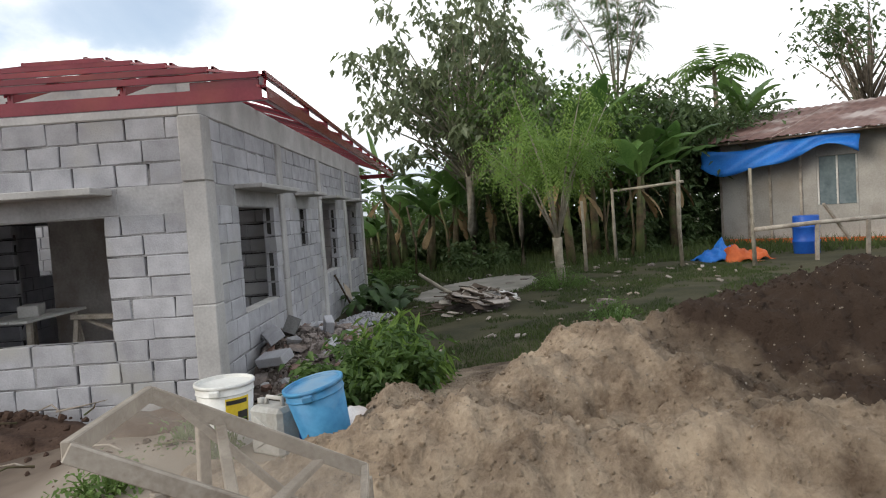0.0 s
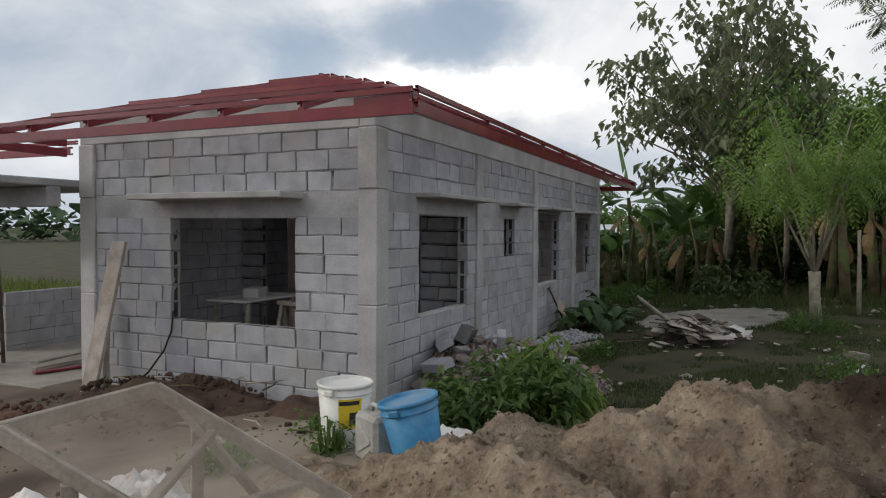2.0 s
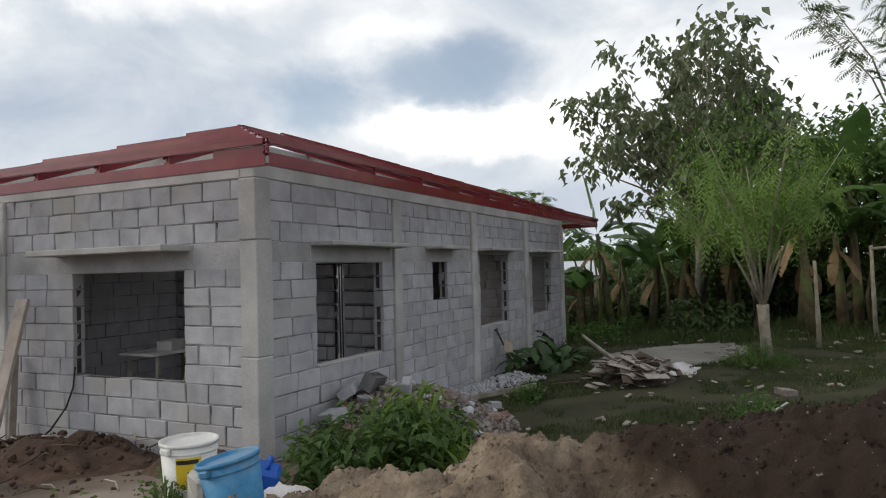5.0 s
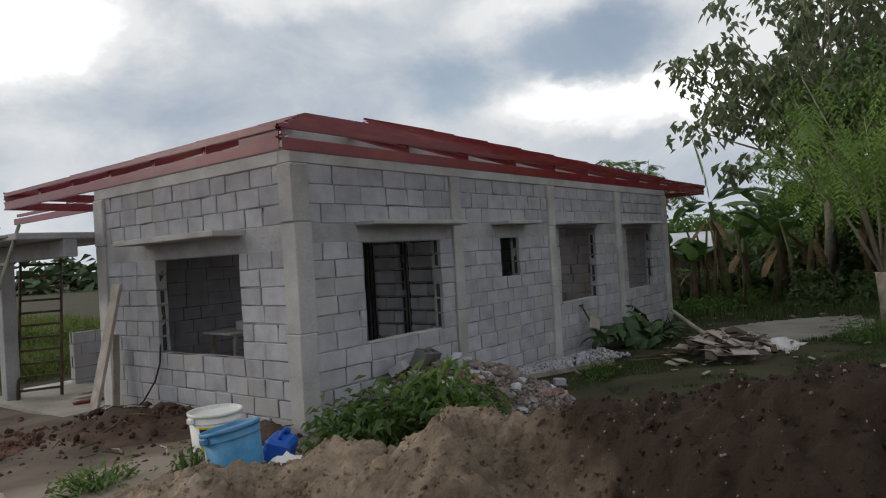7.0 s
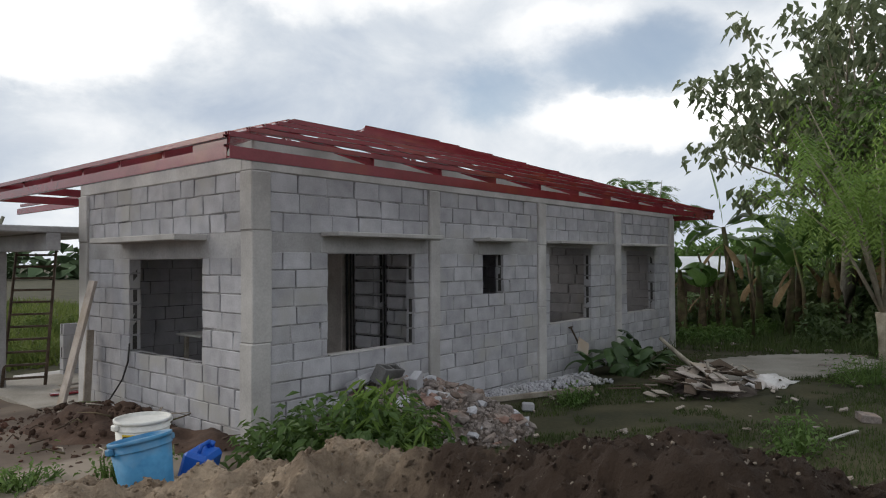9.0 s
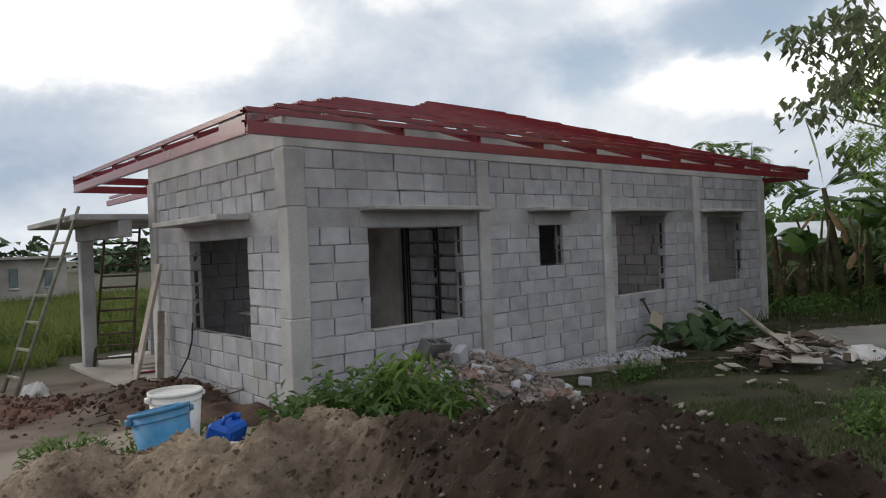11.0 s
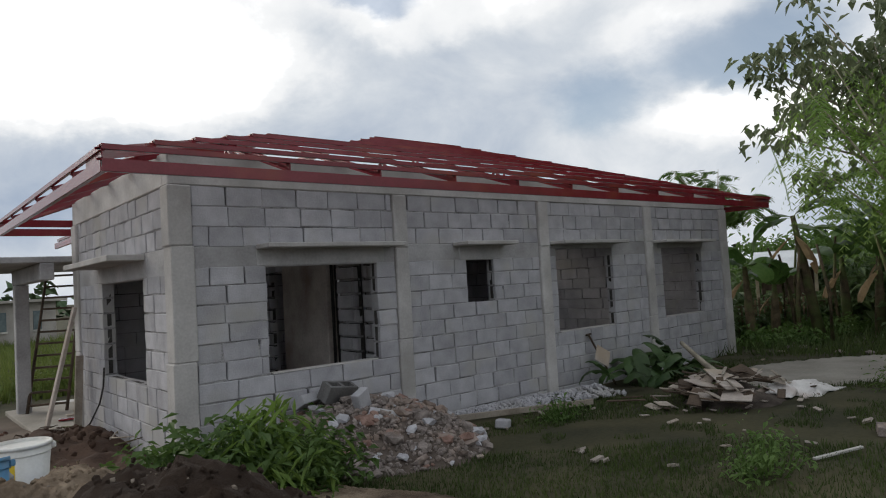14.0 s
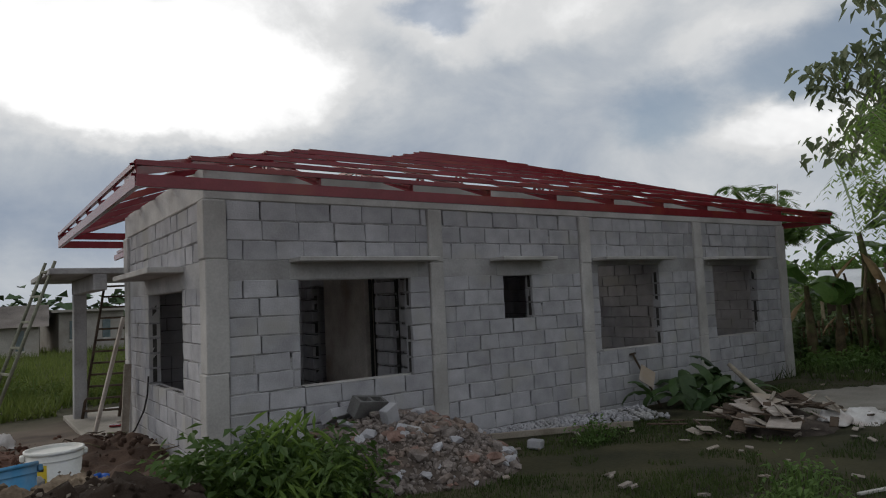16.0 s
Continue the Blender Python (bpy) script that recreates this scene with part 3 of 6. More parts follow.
COLS = [(-0.03, 0.2), (2.65, 2.85), (5.28, 5.49), (8.03, 8.25), (10.68, 10.93)]
for i, (a, b) in enumerate(COLS):
    column(f"column_{i + 1}", a, b, -0.032, 0.19, 2.868, "rough cast grey concrete column between block panels", 40 + i)
column("column_6", -0.032, 0.19, 3.85, 4.1, 2.868, "rough cast grey concrete column beside the porch", 47)
cast("tie_beam_1", -0.02, 10.93, -0.014, 0.17, 2.87, 3.205, "cast concrete tie beam along the long wall", "beam")
cast("tie_beam_2", -0.014, 0.17, 0.172, 4.1, 2.87, 3.205, "cast concrete tie beam along the short wall", "beam")
cast("tie_beam_3", 10.76, 10.92, 0.172, 7.5, 2.87, 3.10, "cast concrete tie beam on the end wall", "beam")

# window canopies and lintels: (x0, x1) of the canopy, (x0, x1) of the opening, head
for i, (a, b, o0, o1, head) in enumerate([(0.86, 2.62, 0.97, 2.37, 2.05), (3.60, 4.55, 3.83, 4.33, 2.04), (5.53, 7.15, 5.67, 7.06, 2.165), (8.26, 9.97, 8.55, 9.90, 2.135)]):
    cast(f"window_canopy_{i + 1}", a, b, -0.30, -0.002, 2.225, 2.275, "thin cast concrete canopy slab over a window opening", "canopy", bevel=0.008)
    cast(f"lintel_{i + 1}", max(o0 - 0.12, a), min(o1 + 0.12, b), -0.006, 0.156, head, 2.252, "cast concrete lintel over a window opening", "lintel", bevel=0.006, mat=SMEAR)
cast("window_canopy_5", -0.38, -0.002, 0.84, 2.90, 2.185, 2.25, "thin cast concrete canopy slab over the wide window", "canopy", bevel=0.008)
cast("lintel_5", -0.006, 0.156, 0.80, 2.80, 2.0, 2.252, "cast concrete lintel over the wide window", "lintel", bevel=0.006, mat=SMEAR)

# roof frame: slope 0.34 from the eave at y = -0.85, z = 3.0
SLOPE, EAVE_Y, EAVE_X, EAVE_Z = 0.3395, -0.85, -0.80, 3.015


def roof_z(y):
    return EAVE_Z + SLOPE * (y - EAVE_Y)


roof = thing("roof_frame", 0, 0, 0, "open hip roof frame of red oxide painted steel", "roof frame")
PURLINS = [-0.85, -0.25, 0.35, 0.95, 1.55, 2.15, 2.75, 3.35, 3.72]
for y in PURLINS:
    far = float(np.interp(y, [-0.85, -0.1, 0.26, 0.95, 2.2, 3.54, 3.8], [11.15, 10.1, 9.6, 9.0, 8.25, 7.36, 7.2]))
    x0 = EAVE_X + (y - EAVE_Y) if y < 1.9 else 1.36 + y
    channel("purlin", (x0, y, roof_z(y)), (far, y, roof_z(y)), 0.03, 0.042, RED, roof, 1)
for k in range(5):
    x = EAVE_X + 0.6 * k
    y0, y1 = EAVE_Y + 0.6 * k + 0.06, 4.95 - 0.6 * k
    channel("purlin", (x, y0, roof_z(EAVE_Y + 0.6 * k)), (x, y1, roof_z(EAVE_Y + 0.6 * k)), 0.03, 0.046, RED, roof, -1)
    y = 4.95 - 0.6 * k
    if k:
        channel("purlin", (x, y, roof_z(EAVE_Y + 0.6 * k)), (3.0 - 0.0 * k, y, roof_z(EAVE_Y + 0.6 * k)), 0.03, 0.046, RED, roof, -1)
for k in range(7):
    x, z = 0.55 + 0.6 * k, roof_z(EAVE_Y + 0.6 * k)
    channel("purlin", (x, max(4.9 - 0.6 * k, x - 1.36), z), (x, 8.2 - 0.6 * k, z), 0.03, 0.046, RED, roof, -1)
# lower eave channels
channel("fascia", (EAVE_X, EAVE_Y, 2.865), (11.05, EAVE_Y, 2.875), 0.04, 0.10, RED, roof, 1)
channel("fascia", (EAVE_X, EAVE_Y + 0.04, 2.865), (EAVE_X, 4.95, 2.865), 0.04, 0.10, RED, roof, -1)
channel("fascia", (EAVE_X, 4.95, 2.865), (0.45, 4.95, 2.865), 0.04, 0.10, RED, roof, 1)
channel("fascia", (EAVE_X, 4.95, 3.0), (0.45, 4.95, 3.0), 0.04, 0.10, RED, roof, 1)
channel("fascia", (11.05, EAVE_Y, 2.88), (11.05, 8.2, 2.88), 0.04, 0.10, RED, roof, 1)
channel("fascia", (0.5, 4.95, 2.9), (0.5, 8.2, 2.9), 0.04, 0.10, RED, roof, -1)
# hip and ridge members
for a, b in [((EAVE_X, EAVE_Y, EAVE_Z - 0.06), (2.05, 2.0, roof_z(2.0) - 0.06)), ((EAVE_X, 4.95, EAVE_Z - 0.06), (2.05, 2.05, roof_z(2.0) - 0.06)), ((2.05, 2.02, roof_z(1.97) - 0.03), (3.5, 2.02, roof_z(1.97) - 0.03)),
             ((5.09, 3.73, roof_z(3.73) - 0.03), (7.2, 3.73, roof_z(3.73) - 0.03)), ((11.05, EAVE_Y, EAVE_Z - 0.08), (7.2, 3.7, roof_z(3.7) - 0.06)), ((3.4, 2.05, roof_z(2.05) - 0.06), (5.09, 3.73, roof_z(3.73) - 0.06))]:
    channel("hip_member", a, b, 0.05, 0.10, RED, roof, 1)
# trusses across the slope
for k in range(10):
    x = 0.86 + 1.06 * k
    reach = min(max(min(x - 0.05, 2.0), x - 1.36), 3.7, 3.75 - max(0.0, x - 7.1) * 1.12)
    if reach < -0.6:
        continue
    truss = new("truss")
    truss.parent = roof
    channel("top_chord", (x, EAVE_Y + 0.02, EAVE_Z - 0.065), (x, reach, roof_z(reach) - 0.065), 0.04, 0.065, RED, truss, 1)
    channel("bottom_chord", (x, 0.18, 3.14), (x, max(reach, 0.6), 3.14), 0.04, 0.05, RED, truss, 1)
    beam("end_plate", (x, EAVE_Y + 0.03, 2.86), (x, EAVE_Y + 0.03, EAVE_Z), 0.05, 0.012, RED, truss)
    for y in (0.35, 2.3):
        if y < reach - 0.2 and k % 2 == 0:
            beam("web", (x + 0.01, y, 3.13), (x + 0.01, y + 0.28, roof_z(y + 0.28) - 0.1), 0.035, 0.035, RED, truss)
            beam("web", (x + 0.01, y + 0.62, 3.13), (x + 0.01, y + 0.28, roof_z(y + 0.28) - 0.1), 0.035, 0.035, RED, truss)
for y in (0.3, 1.2, 2.1, 3.0, 3.9):
    truss = new("truss")
    truss.parent = roof
    reach = EAVE_X + (min(y, 4.1 - y) - EAVE_Y)
    channel("top_chord", (EAVE_X + 0.02, y, EAVE_Z - 0.065), (reach, y, roof_z(EAVE_Y + reach - EAVE_X) - 0.065), 0.04, 0.065, RED, truss, 1)
    channel("bottom_chord", (0.18, y, 3.14), (1.2, y, 3.14), 0.04, 0.05, RED, truss, 1)
    beam("end_plate", (EAVE_X + 0.03, y, 2.86), (EAVE_X + 0.03, y, EAVE_Z), 0.05, 0.012, RED, truss)
box_part("corner_plate", (0.012, 0.55, 0.11), pose(EAVE_X + 0.025, EAVE_Y + 0.34, 2.93), RED, roof, "", 0.003)

# ------------------------------------------------------------ porch

box_part("porch_floor", (3.95, 2.798, 0.335), pose(1.425, 5.501, -0.1325), FLOOR, None, "", 0.012)
tagged(bpy.data.objects["porch_floor"], "bare dusty concrete porch floor", "floor", kind="structure")
cast("column_7", -0.45, -0.25, 6.25, 6.45, -0.3, 2.12, "slim bare concrete porch post", "column", mat=SMEAR)
cast("porch_beam", -0.44, -0.26, 4.102, 6.6, 2.122, 2.36, "bare concrete porch beam", "beam", mat=SMEAR)
cast("porch_slab", -1.0, 0.9, 4.102, 7.4, 2.362, 2.45, "thin bare concrete canopy slab over the porch", "canopy", mat=SMEAR)


# ------------------------------------------------------------ plants


def leaf_cloud(rnd, spots, count, spread, size, droop=0.5, wide=0.5):
    """Folded leaves scattered round the spots."""
    verts, faces = [], []
    for i in range(count):
        c = spots[rnd.randrange(len(spots))]
        p = Vector((rnd.gauss(c[0], spread), rnd.gauss(c[1], spread), rnd.gauss(c[2], spread * 0.7)))
        a = rnd.uniform(0, 2 * math.pi)
        d = Vector((math.cos(a), math.sin(a), -droop + rnd.uniform(-0.5, 0.5))).normalized()
        side = d.cross(Vector((rnd.uniform(-0.6, 0.6), rnd.uniform(-0.6, 0.6), 1))).normalized()
        up = side.cross(d)
        s = size * rnd.uniform(0.6, 1.3)
        w = s * wide * 0.5
        n = len(verts)
        verts += [p, p + d * s * 0.45 + side * w + up * w * 0.35, p + d * s - Vector((0, 0, s * 0.18)), p + d * s * 0.45 - side * w + up * w * 0.35]
        faces += [(n, n + 1, n + 2), (n, n + 2, n + 3)]
    return verts, faces


def tree(name, x, y, height, centre_z, rx, rz, trunk_r, tips, leaves, size, label, mat=None, bark=None, seed=1, droop=0.5, wide=0.5, spread=0.3, split=0.35, lean=(0, 0), category="tree", group=""):
    """A tapered, forked trunk with limbs to many tips and an uneven crown of leaves round them."""
    rnd = random.Random(seed)
    z0 = ground_z(x, y)
    t = thing(name, x, y, z0 - 0.05, label, category, group)
    fork = height * split
    top = Vector((lean[0], lean[1], fork))
    chunks = [tube_data([(0, 0, 0), (lean[0] * 0.4 + rnd.uniform(-0.06, 0.06), lean[1] * 0.4, fork * 0.5), top, top + Vector((rnd.uniform(-0.2, 0.2), rnd.uniform(-0.2, 0.2), (height - fork) * 0.75))], [trunk_r * 1.2, trunk_r, trunk_r * 0.8, trunk_r * 0.12], 8)]
    spots = []
    for i in range(tips):
        a, u = rnd.uniform(0, 2 * math.pi), rnd.uniform(-1, 1)
        r = rnd.uniform(0.35, 1.0) ** 0.6 * (1 + 0.25 * math.sin(3 * a + seed))
        tip = Vector((lean[0] + rx * r * math.cos(a) * math.sqrt(1 - u * u), lean[1] + rx * r * math.sin(a) * math.sqrt(1 - u * u), centre_z + rz * r * u))
        if tip.z < fork * 0.7:
            continue
        start = top + Vector((0, 0, rnd.uniform(-0.1, 0.55) * max(tip.z - fork, 0.1)))
        bend = start.lerp(tip, 0.5) + Vector((rnd.uniform(-0.2, 0.2), rnd.uniform(-0.2, 0.2), rnd.uniform(0, 0.35)))
        r0 = trunk_r * rnd.uniform(0.16, 0.36)
        chunks.append(tube_data([start, bend, tip], [r0, r0 * 0.6, r0 * 0.2], 5))
        spots += [tip, tip, bend.lerp(tip, 0.6)]
    v, f = join_data(chunks)
    raw("trunk", v, f, bark or BARK, t, smooth=True)
    v, f = leaf_cloud(rnd, spots, leaves, spread, size, droop, wide)
    raw("crown", v, f, mat or LEAF_DARK, t)
    return t


def frond_data(rnd, base, d, length, leaflet, pairs, sag):
    """A drooping feather leaf."""
    verts, faces, p = [], [], Vector(base)
    d = Vector(d).normalized()
    step = length / pairs
    for i in range(pairs):
        d = (d + Vector((0, 0, -sag / pairs))).normalized()
        side = d.cross(Vector((0, 0, 1)))
        side = side.normalized() if side.length > 1e-3 else Vector((1, 0, 0))
        q = p + d * step
        s = leaflet * (0.55 + 0.9 * math.sin(math.pi * (i + 0.7) / (pairs + 0.6)))
        for g in (-1, 1):
            n = len(verts)
            tip = p + (side * g + d * 0.55 + Vector((0, 0, -0.35 + rnd.uniform(-0.2, 0.2)))).normalized() * s
            verts += [p, p + (tip - p) * 0.5 + d * s * 0.16, tip, p + (tip - p) * 0.5 - d * s * 0.10]
            faces.append((n, n + 1, n + 2, n + 3))
        p = q
    return verts, faces


def feather_tree(name, x, y, height, fork, limbs, per_limb, trunk_r, label, seed, length=0.55, leaflet=0.075, spread=0.42, mat=None, cloud_leaves=0, sag=(0.8, 2.0)):
    rnd = random.Random(seed)
    t = thing(name, x, y, ground_z(x, y) - 0.05, label, "tree")
    chunks = [tube_data([(0, 0, 0), (0.02, 0.03, fork * 0.5), (0.0, 0.05, fork)], [trunk_r * 1.25, trunk_r, trunk_r * 1.15], 9)]
    crown, spots = [], []
    for i in range(limbs):
        a = 2 * math.pi * i / limbs + rnd.uniform(-0.3, 0.3)
        out = rnd.uniform(0.25, 1.0) * spread
        tip = Vector((math.cos(a) * out * height, math.sin(a) * out * height, height * rnd.uniform(0.72, 1.0)))
        mid = Vector((math.cos(a) * out * height * 0.35, math.sin(a) * out * height * 0.35, fork + (tip.z - fork) * 0.5))
        chunks.append(tube_data([(0, 0.04, fork - 0.05), mid, tip], [trunk_r * 0.34, trunk_r * 0.2, trunk_r * 0.06], 6))
        for j in range(per_limb):
            u = rnd.uniform(0.3, 1.0)
            p = mid.lerp(tip, (u - 0.3) / 0.7) if u > 0.3 else mid
            spots.append(p + Vector((rnd.gauss(0, 0.28), rnd.gauss(0, 0.28), rnd.gauss(0.05, 0.2))))
            b = rnd.uniform(0, 2 * math.pi)
            crown.append(frond_data(rnd, p, (math.cos(b), math.sin(b), rnd.uniform(0.0, 0.8)), length * rnd.uniform(0.6, 1.25), leaflet, 11, rnd.uniform(*sag)))
    v, f = join_data(chunks)
    raw("trunk", v, f, PALEBARK, t, smooth=True)
    if cloud_leaves:
        crown.append(leaf_cloud(rnd, spots, cloud_leaves, height * 0.05, 0.085, 1.0, 0.45))
    v, f = join_data(crown)
    raw("crown", v, f, mat or LEAF_LIGHT, t)
    return t


def banana_leaf(rnd, base, azimuth, length, width, rise, sag):
    """A long blade folded along its rib, with torn edges."""
    verts, faces = [], []
    p = Vector(base)
    pitch = rise
    n = 12
    prev = None
    for i in range(n + 1):
        u = i / n
        d = Vector((math.cos(azimuth) * math.cos(pitch), math.sin(azimuth) * math.cos(pitch), math.sin(pitch)))
        side = Vector((-math.sin(azimuth), math.cos(azimuth), 0))
        up = side.cross(d) * -1
        w = width * 0.5 * max(0.05, math.sin(math.pi * min(1, 0.08 + 0.92 * max(0, (u - 0.14) / 0.86))) ** 0.55) if u > 0.14 else 0.018
        k = len(verts)
        drop = w * rnd.uniform(0.25, 0.6)
        verts += [p - side * w - Vector((0, 0, drop)), p + up * 0.0, p + side * w - Vector((0, 0, drop * rnd.uniform(0.6, 1.4)))]
        if prev is not None:
            tear = u > 0.25 and rnd.random() < 0.18
            if not tear:
                faces.append((prev, prev + 1, k + 1, k))
            else:
                faces.append((prev, prev + 1, k + 1))
            faces.append((prev + 1, prev + 2, k + 2, k + 1))
        prev = k
        p = p + d * (length / n)
        pitch -= sag / n * (0.5 + u)
    return verts, faces


def banana(x, y, height, seed, leaves=8, length=1.9, label="banana plant with torn arching leaves", dry=2, lean=None, blades=()):
    rnd = random.Random(seed)
    t = thing("banana_plant", x, y, ground_z(x, y) - 0.04, label, "banana plant", "banana grove")
    lean = lean or (rnd.uniform(-0.2, 0.2), rnd.uniform(-0.2, 0.2))
    tube("stem", [(0, 0, 0), (lean[0] * 0.5, lean[1] * 0.5, height * 0.5), (lean[0], lean[1], height)], [0.13, 0.10, 0.05], STEM, t, sides=8)
    top = (lean[0], lean[1], height - 0.05)
    for i in range(leaves):
        a = 2.4 * i + rnd.uniform(-0.4, 0.4)
        v, f = banana_leaf(rnd, top, a, length * rnd.uniform(0.75, 1.1), rnd.uniform(0.42, 0.6), rnd.uniform(0.65, 1.42), rnd.uniform(0.7, 1.9))
        raw("leaf", v, f, LEAF_BANANA, t, smooth=True)
    for turn, long, wide, rise, sag in blades:
        v, f = banana_leaf(rnd, top, radians(turn), long, wide, rise, sag)
        raw("leaf", v, f, LEAF_BANANA, t, smooth=True)
    for i in range(dry):
        v, f = banana_leaf(rnd, (lean[0], lean[1], height * 0.85), rnd.uniform(0, 6.3), length * 0.6, 0.22, -0.6, 1.0)
        raw("dry_leaf", v, f, LEAF_DRY, t)
    return t


def bush(name, x, y, rx, ry, h, count, size, mat, label, seed, wide=0.5, droop=0.3, category="bush"):
    rnd = random.Random(seed)
    t = thing(name, x, y, ground_z(x, y) - 0.02, label, category)
    spots, stems = [], []
    for i in range(34):
        a, r = rnd.uniform(0, 2 * math.pi), math.sqrt(rnd.random())
        sx, sy = rx * r * math.cos(a), ry * r * math.sin(a)
        top = h * (1 - 0.55 * r * r) * rnd.uniform(0.6, 1.05)
        stems.append(tube_data([(sx * 0.5, sy * 0.5, 0), (sx * 0.8, sy * 0.8, top * 0.5), (sx, sy, top)], [0.010, 0.008, 0.004], 4))
        spots += [(sx, sy, top), (sx * 0.95, sy * 0.95, top * 0.75), (sx * 0.9, sy * 0.9, top * 0.45), (sx * 1.1, sy * 1.1, top * 0.2)]
    v, f = join_data(stems)
    tagged(raw("stalk_tangle", v, f, LEAF_MID, t), kind="stuff")
    v, f = leaf_cloud(rnd, spots, count, 0.085, size, droop, wide)
    raw("foliage", v, f, mat, t)
    return t


# ------------------------------------------------------------ block walls of the house

GREY = "unplastered grey concrete block wall with rough joints"
block_wall("wall_south_1", (0.2, 0), 0, 2.45, [(0.77, 2.17, 0.9, 2.05)], 11, GREY, lintel=True)
block_wall("wall_south_2", (2.85, 0), 0, 2.43, [(0.98, 1.48, 1.48, 2.06)], 12, GREY, lintel=True)
block_wall("wall_south_3", (5.49, 0), 0, 2.54, [(0.17, 1.57, 0.9, 2.17)], 13, GREY, lintel=True)
block_wall("wall_south_4", (8.25, 0), 0, 2.43, [(0.30, 1.65, 0.9, 2.16)], 14, GREY, lintel=True)
block_wall("wall_west_1", (0, 3.85), -90, 3.69, [(1.2, 2.9, 0.84, 2.0)], 15, GREY, courses(0.84, 2.0), lintel=True)
block_wall("wall_inner_1", (2.72, 4.0), -90, 3.84, [(0.4, 0.9, -1, 2.05), (0.905, 2.255, -1, 2.6), (2.26, 2.5, -1, 2.6), (2.98, 3.15, -1, 2.6)], 16, "inner block wall with open column slots and a doorway", open_beds=True)
block_wall("wall_inner_2", (5.34, 7.4), -90, 7.24, [(4.2, 5.0, -1, 2.05)], 17, "inner grey block wall")
block_wall("wall_inner_3", (8.06, 7.4), -90, 7.24, [(4.0, 4.8, -1, 2.05)], 18, "inner grey block wall")
block_wall("wall_east", (10.77, 7.4), -90, 7.22, [(4.3, 5.5, 0.9, 2.1)], 19, "grey block end wall with a window opening", single=False)
block_wall("wall_inner_4", (0.2, 4.0), 0, 10.5, [(3.72, 4.45, 1.25, 2.05), (6.6, 7.4, -1, 2.05)], 20, "long inner grey block wall", single=False)
block_wall("wall_north", (3.4, 7.4), 0, 7.4, [(5.4, 7.0, 0.9, 2.3), (1.0, 2.2, 0.9, 2.1)], 21, "grey block rear wall", single=False)
block_wall("wall_inner_5", (3.4, 7.4), -90, 3.2, [(1.2, 2.1, -1, 2.05)], 22, "grey block wall at the back of the porch", single=False)
block_wall("porch_parapet", (0.75, 6.72), 0, 2.6, [], 23, "low grey block parapet of the porch", rows=[-0.1, 0.1, 0.3, 0.5, 0.7, 0.9], single=False)
cast("column_8", 2.70, 2.90, 1.75, 3.09, 0, 2.6, "lightly plastered and stained inner pier", "column", mat=PLASTER)
# unseen slabs added to block skylight from the rooms; gaps let some in
cast("ceiling_1", 0.175, 2.42, 0.175, 3.95, 2.80, 2.862, "unseen slab added to darken the front room", "ceiling")
cast("ceiling_3", 2.90, 5.30, 0.175, 3.95, 2.80, 2.862, "unseen slab added to darken the rooms", "ceiling")
cast("ceiling_2", 5.50, 10.70, 0.175, 3.05, 2.80, 2.862, "unseen slab added to darken the rooms", "ceiling")
cast("floor", 0.19, 10.75, 0.17, 7.38, -0.3, 0.02, "dusty bare concrete floor slab inside", "floor")
for i, (y0, u0, u1, z) in enumerate([(0, 1.0, 2.34, 0.902), (0, 5.68, 7.04, 0.902), (0, 8.57, 9.88, 0.902)]):
    cast(f"sill_{i + 1}", u0, u1, 0.004, 0.146, z, z + 0.012, "thin mortar bed on a window sill", "sill", bevel=0.003)
rnd = random.Random(5)
for y in (0.92, 1.55, 1.68):
    for k in range(2):
        bar = tube("reinforcing_bar", [(2.76 + 0.06 * k, y, 0.0), (2.76 + 0.06 * k, y + 0.01, 1.6), (2.75 + 0.06 * k, y, 2.6)], 0.011, INK, sides=5)
        tagged(bar, "thin dark steel reinforcing bar standing in a wall slot", "steel bar", "wall bars")

# workbench and trestle inside the wide window
bench = thing("work_table", 1.25, 2.5, 0.02, "rough plank work table with offcuts on top", "table")
for k in range(3):
    box_part("board", (1.1, 0.2, 0.03), pose(0, -0.22 + 0.22 * k, 0.97, 0, 0, 1.5 * k - 1), BOARD, bench)
for sx in (-0.45, 0.45):
    for sy in (-0.25, 0.25):
        beam("leg", (sx, sy, 0), (sx * 0.95, sy, 0.955), 0.05, 0.05, WOOD, bench)
tagged(box_part("offcut", (0.36, 0.2, 0.12), pose(1.2, 2.45, 1.065, 0, 0, 20), BOARD), "pale block offcut lying on the table", "offcut")
trestle = thing("trestle", 0.75, 1.35, 0.02, "wooden trestle with slanting braces", "trestle")
beam("top_rail", (-0.1, -0.45, 0.98), (0.1, 0.45, 0.98), 0.09, 0.05, WOOD, trestle)
for sy in (-0.4, 0.4):
    for sx in (-1, 1):
        beam("leg", (sx * 0.25 + sy * 0.2, sy, 0), (sy * 0.2, sy, 0.96), 0.05, 0.03, WOOD, trestle)
beam("brace", (-0.2, -0.4, 0.75), (0.2, 0.4, 0.95), 0.06, 0.03, WOOD, trestle)

# ------------------------------------------------------------ against and beside the short wall

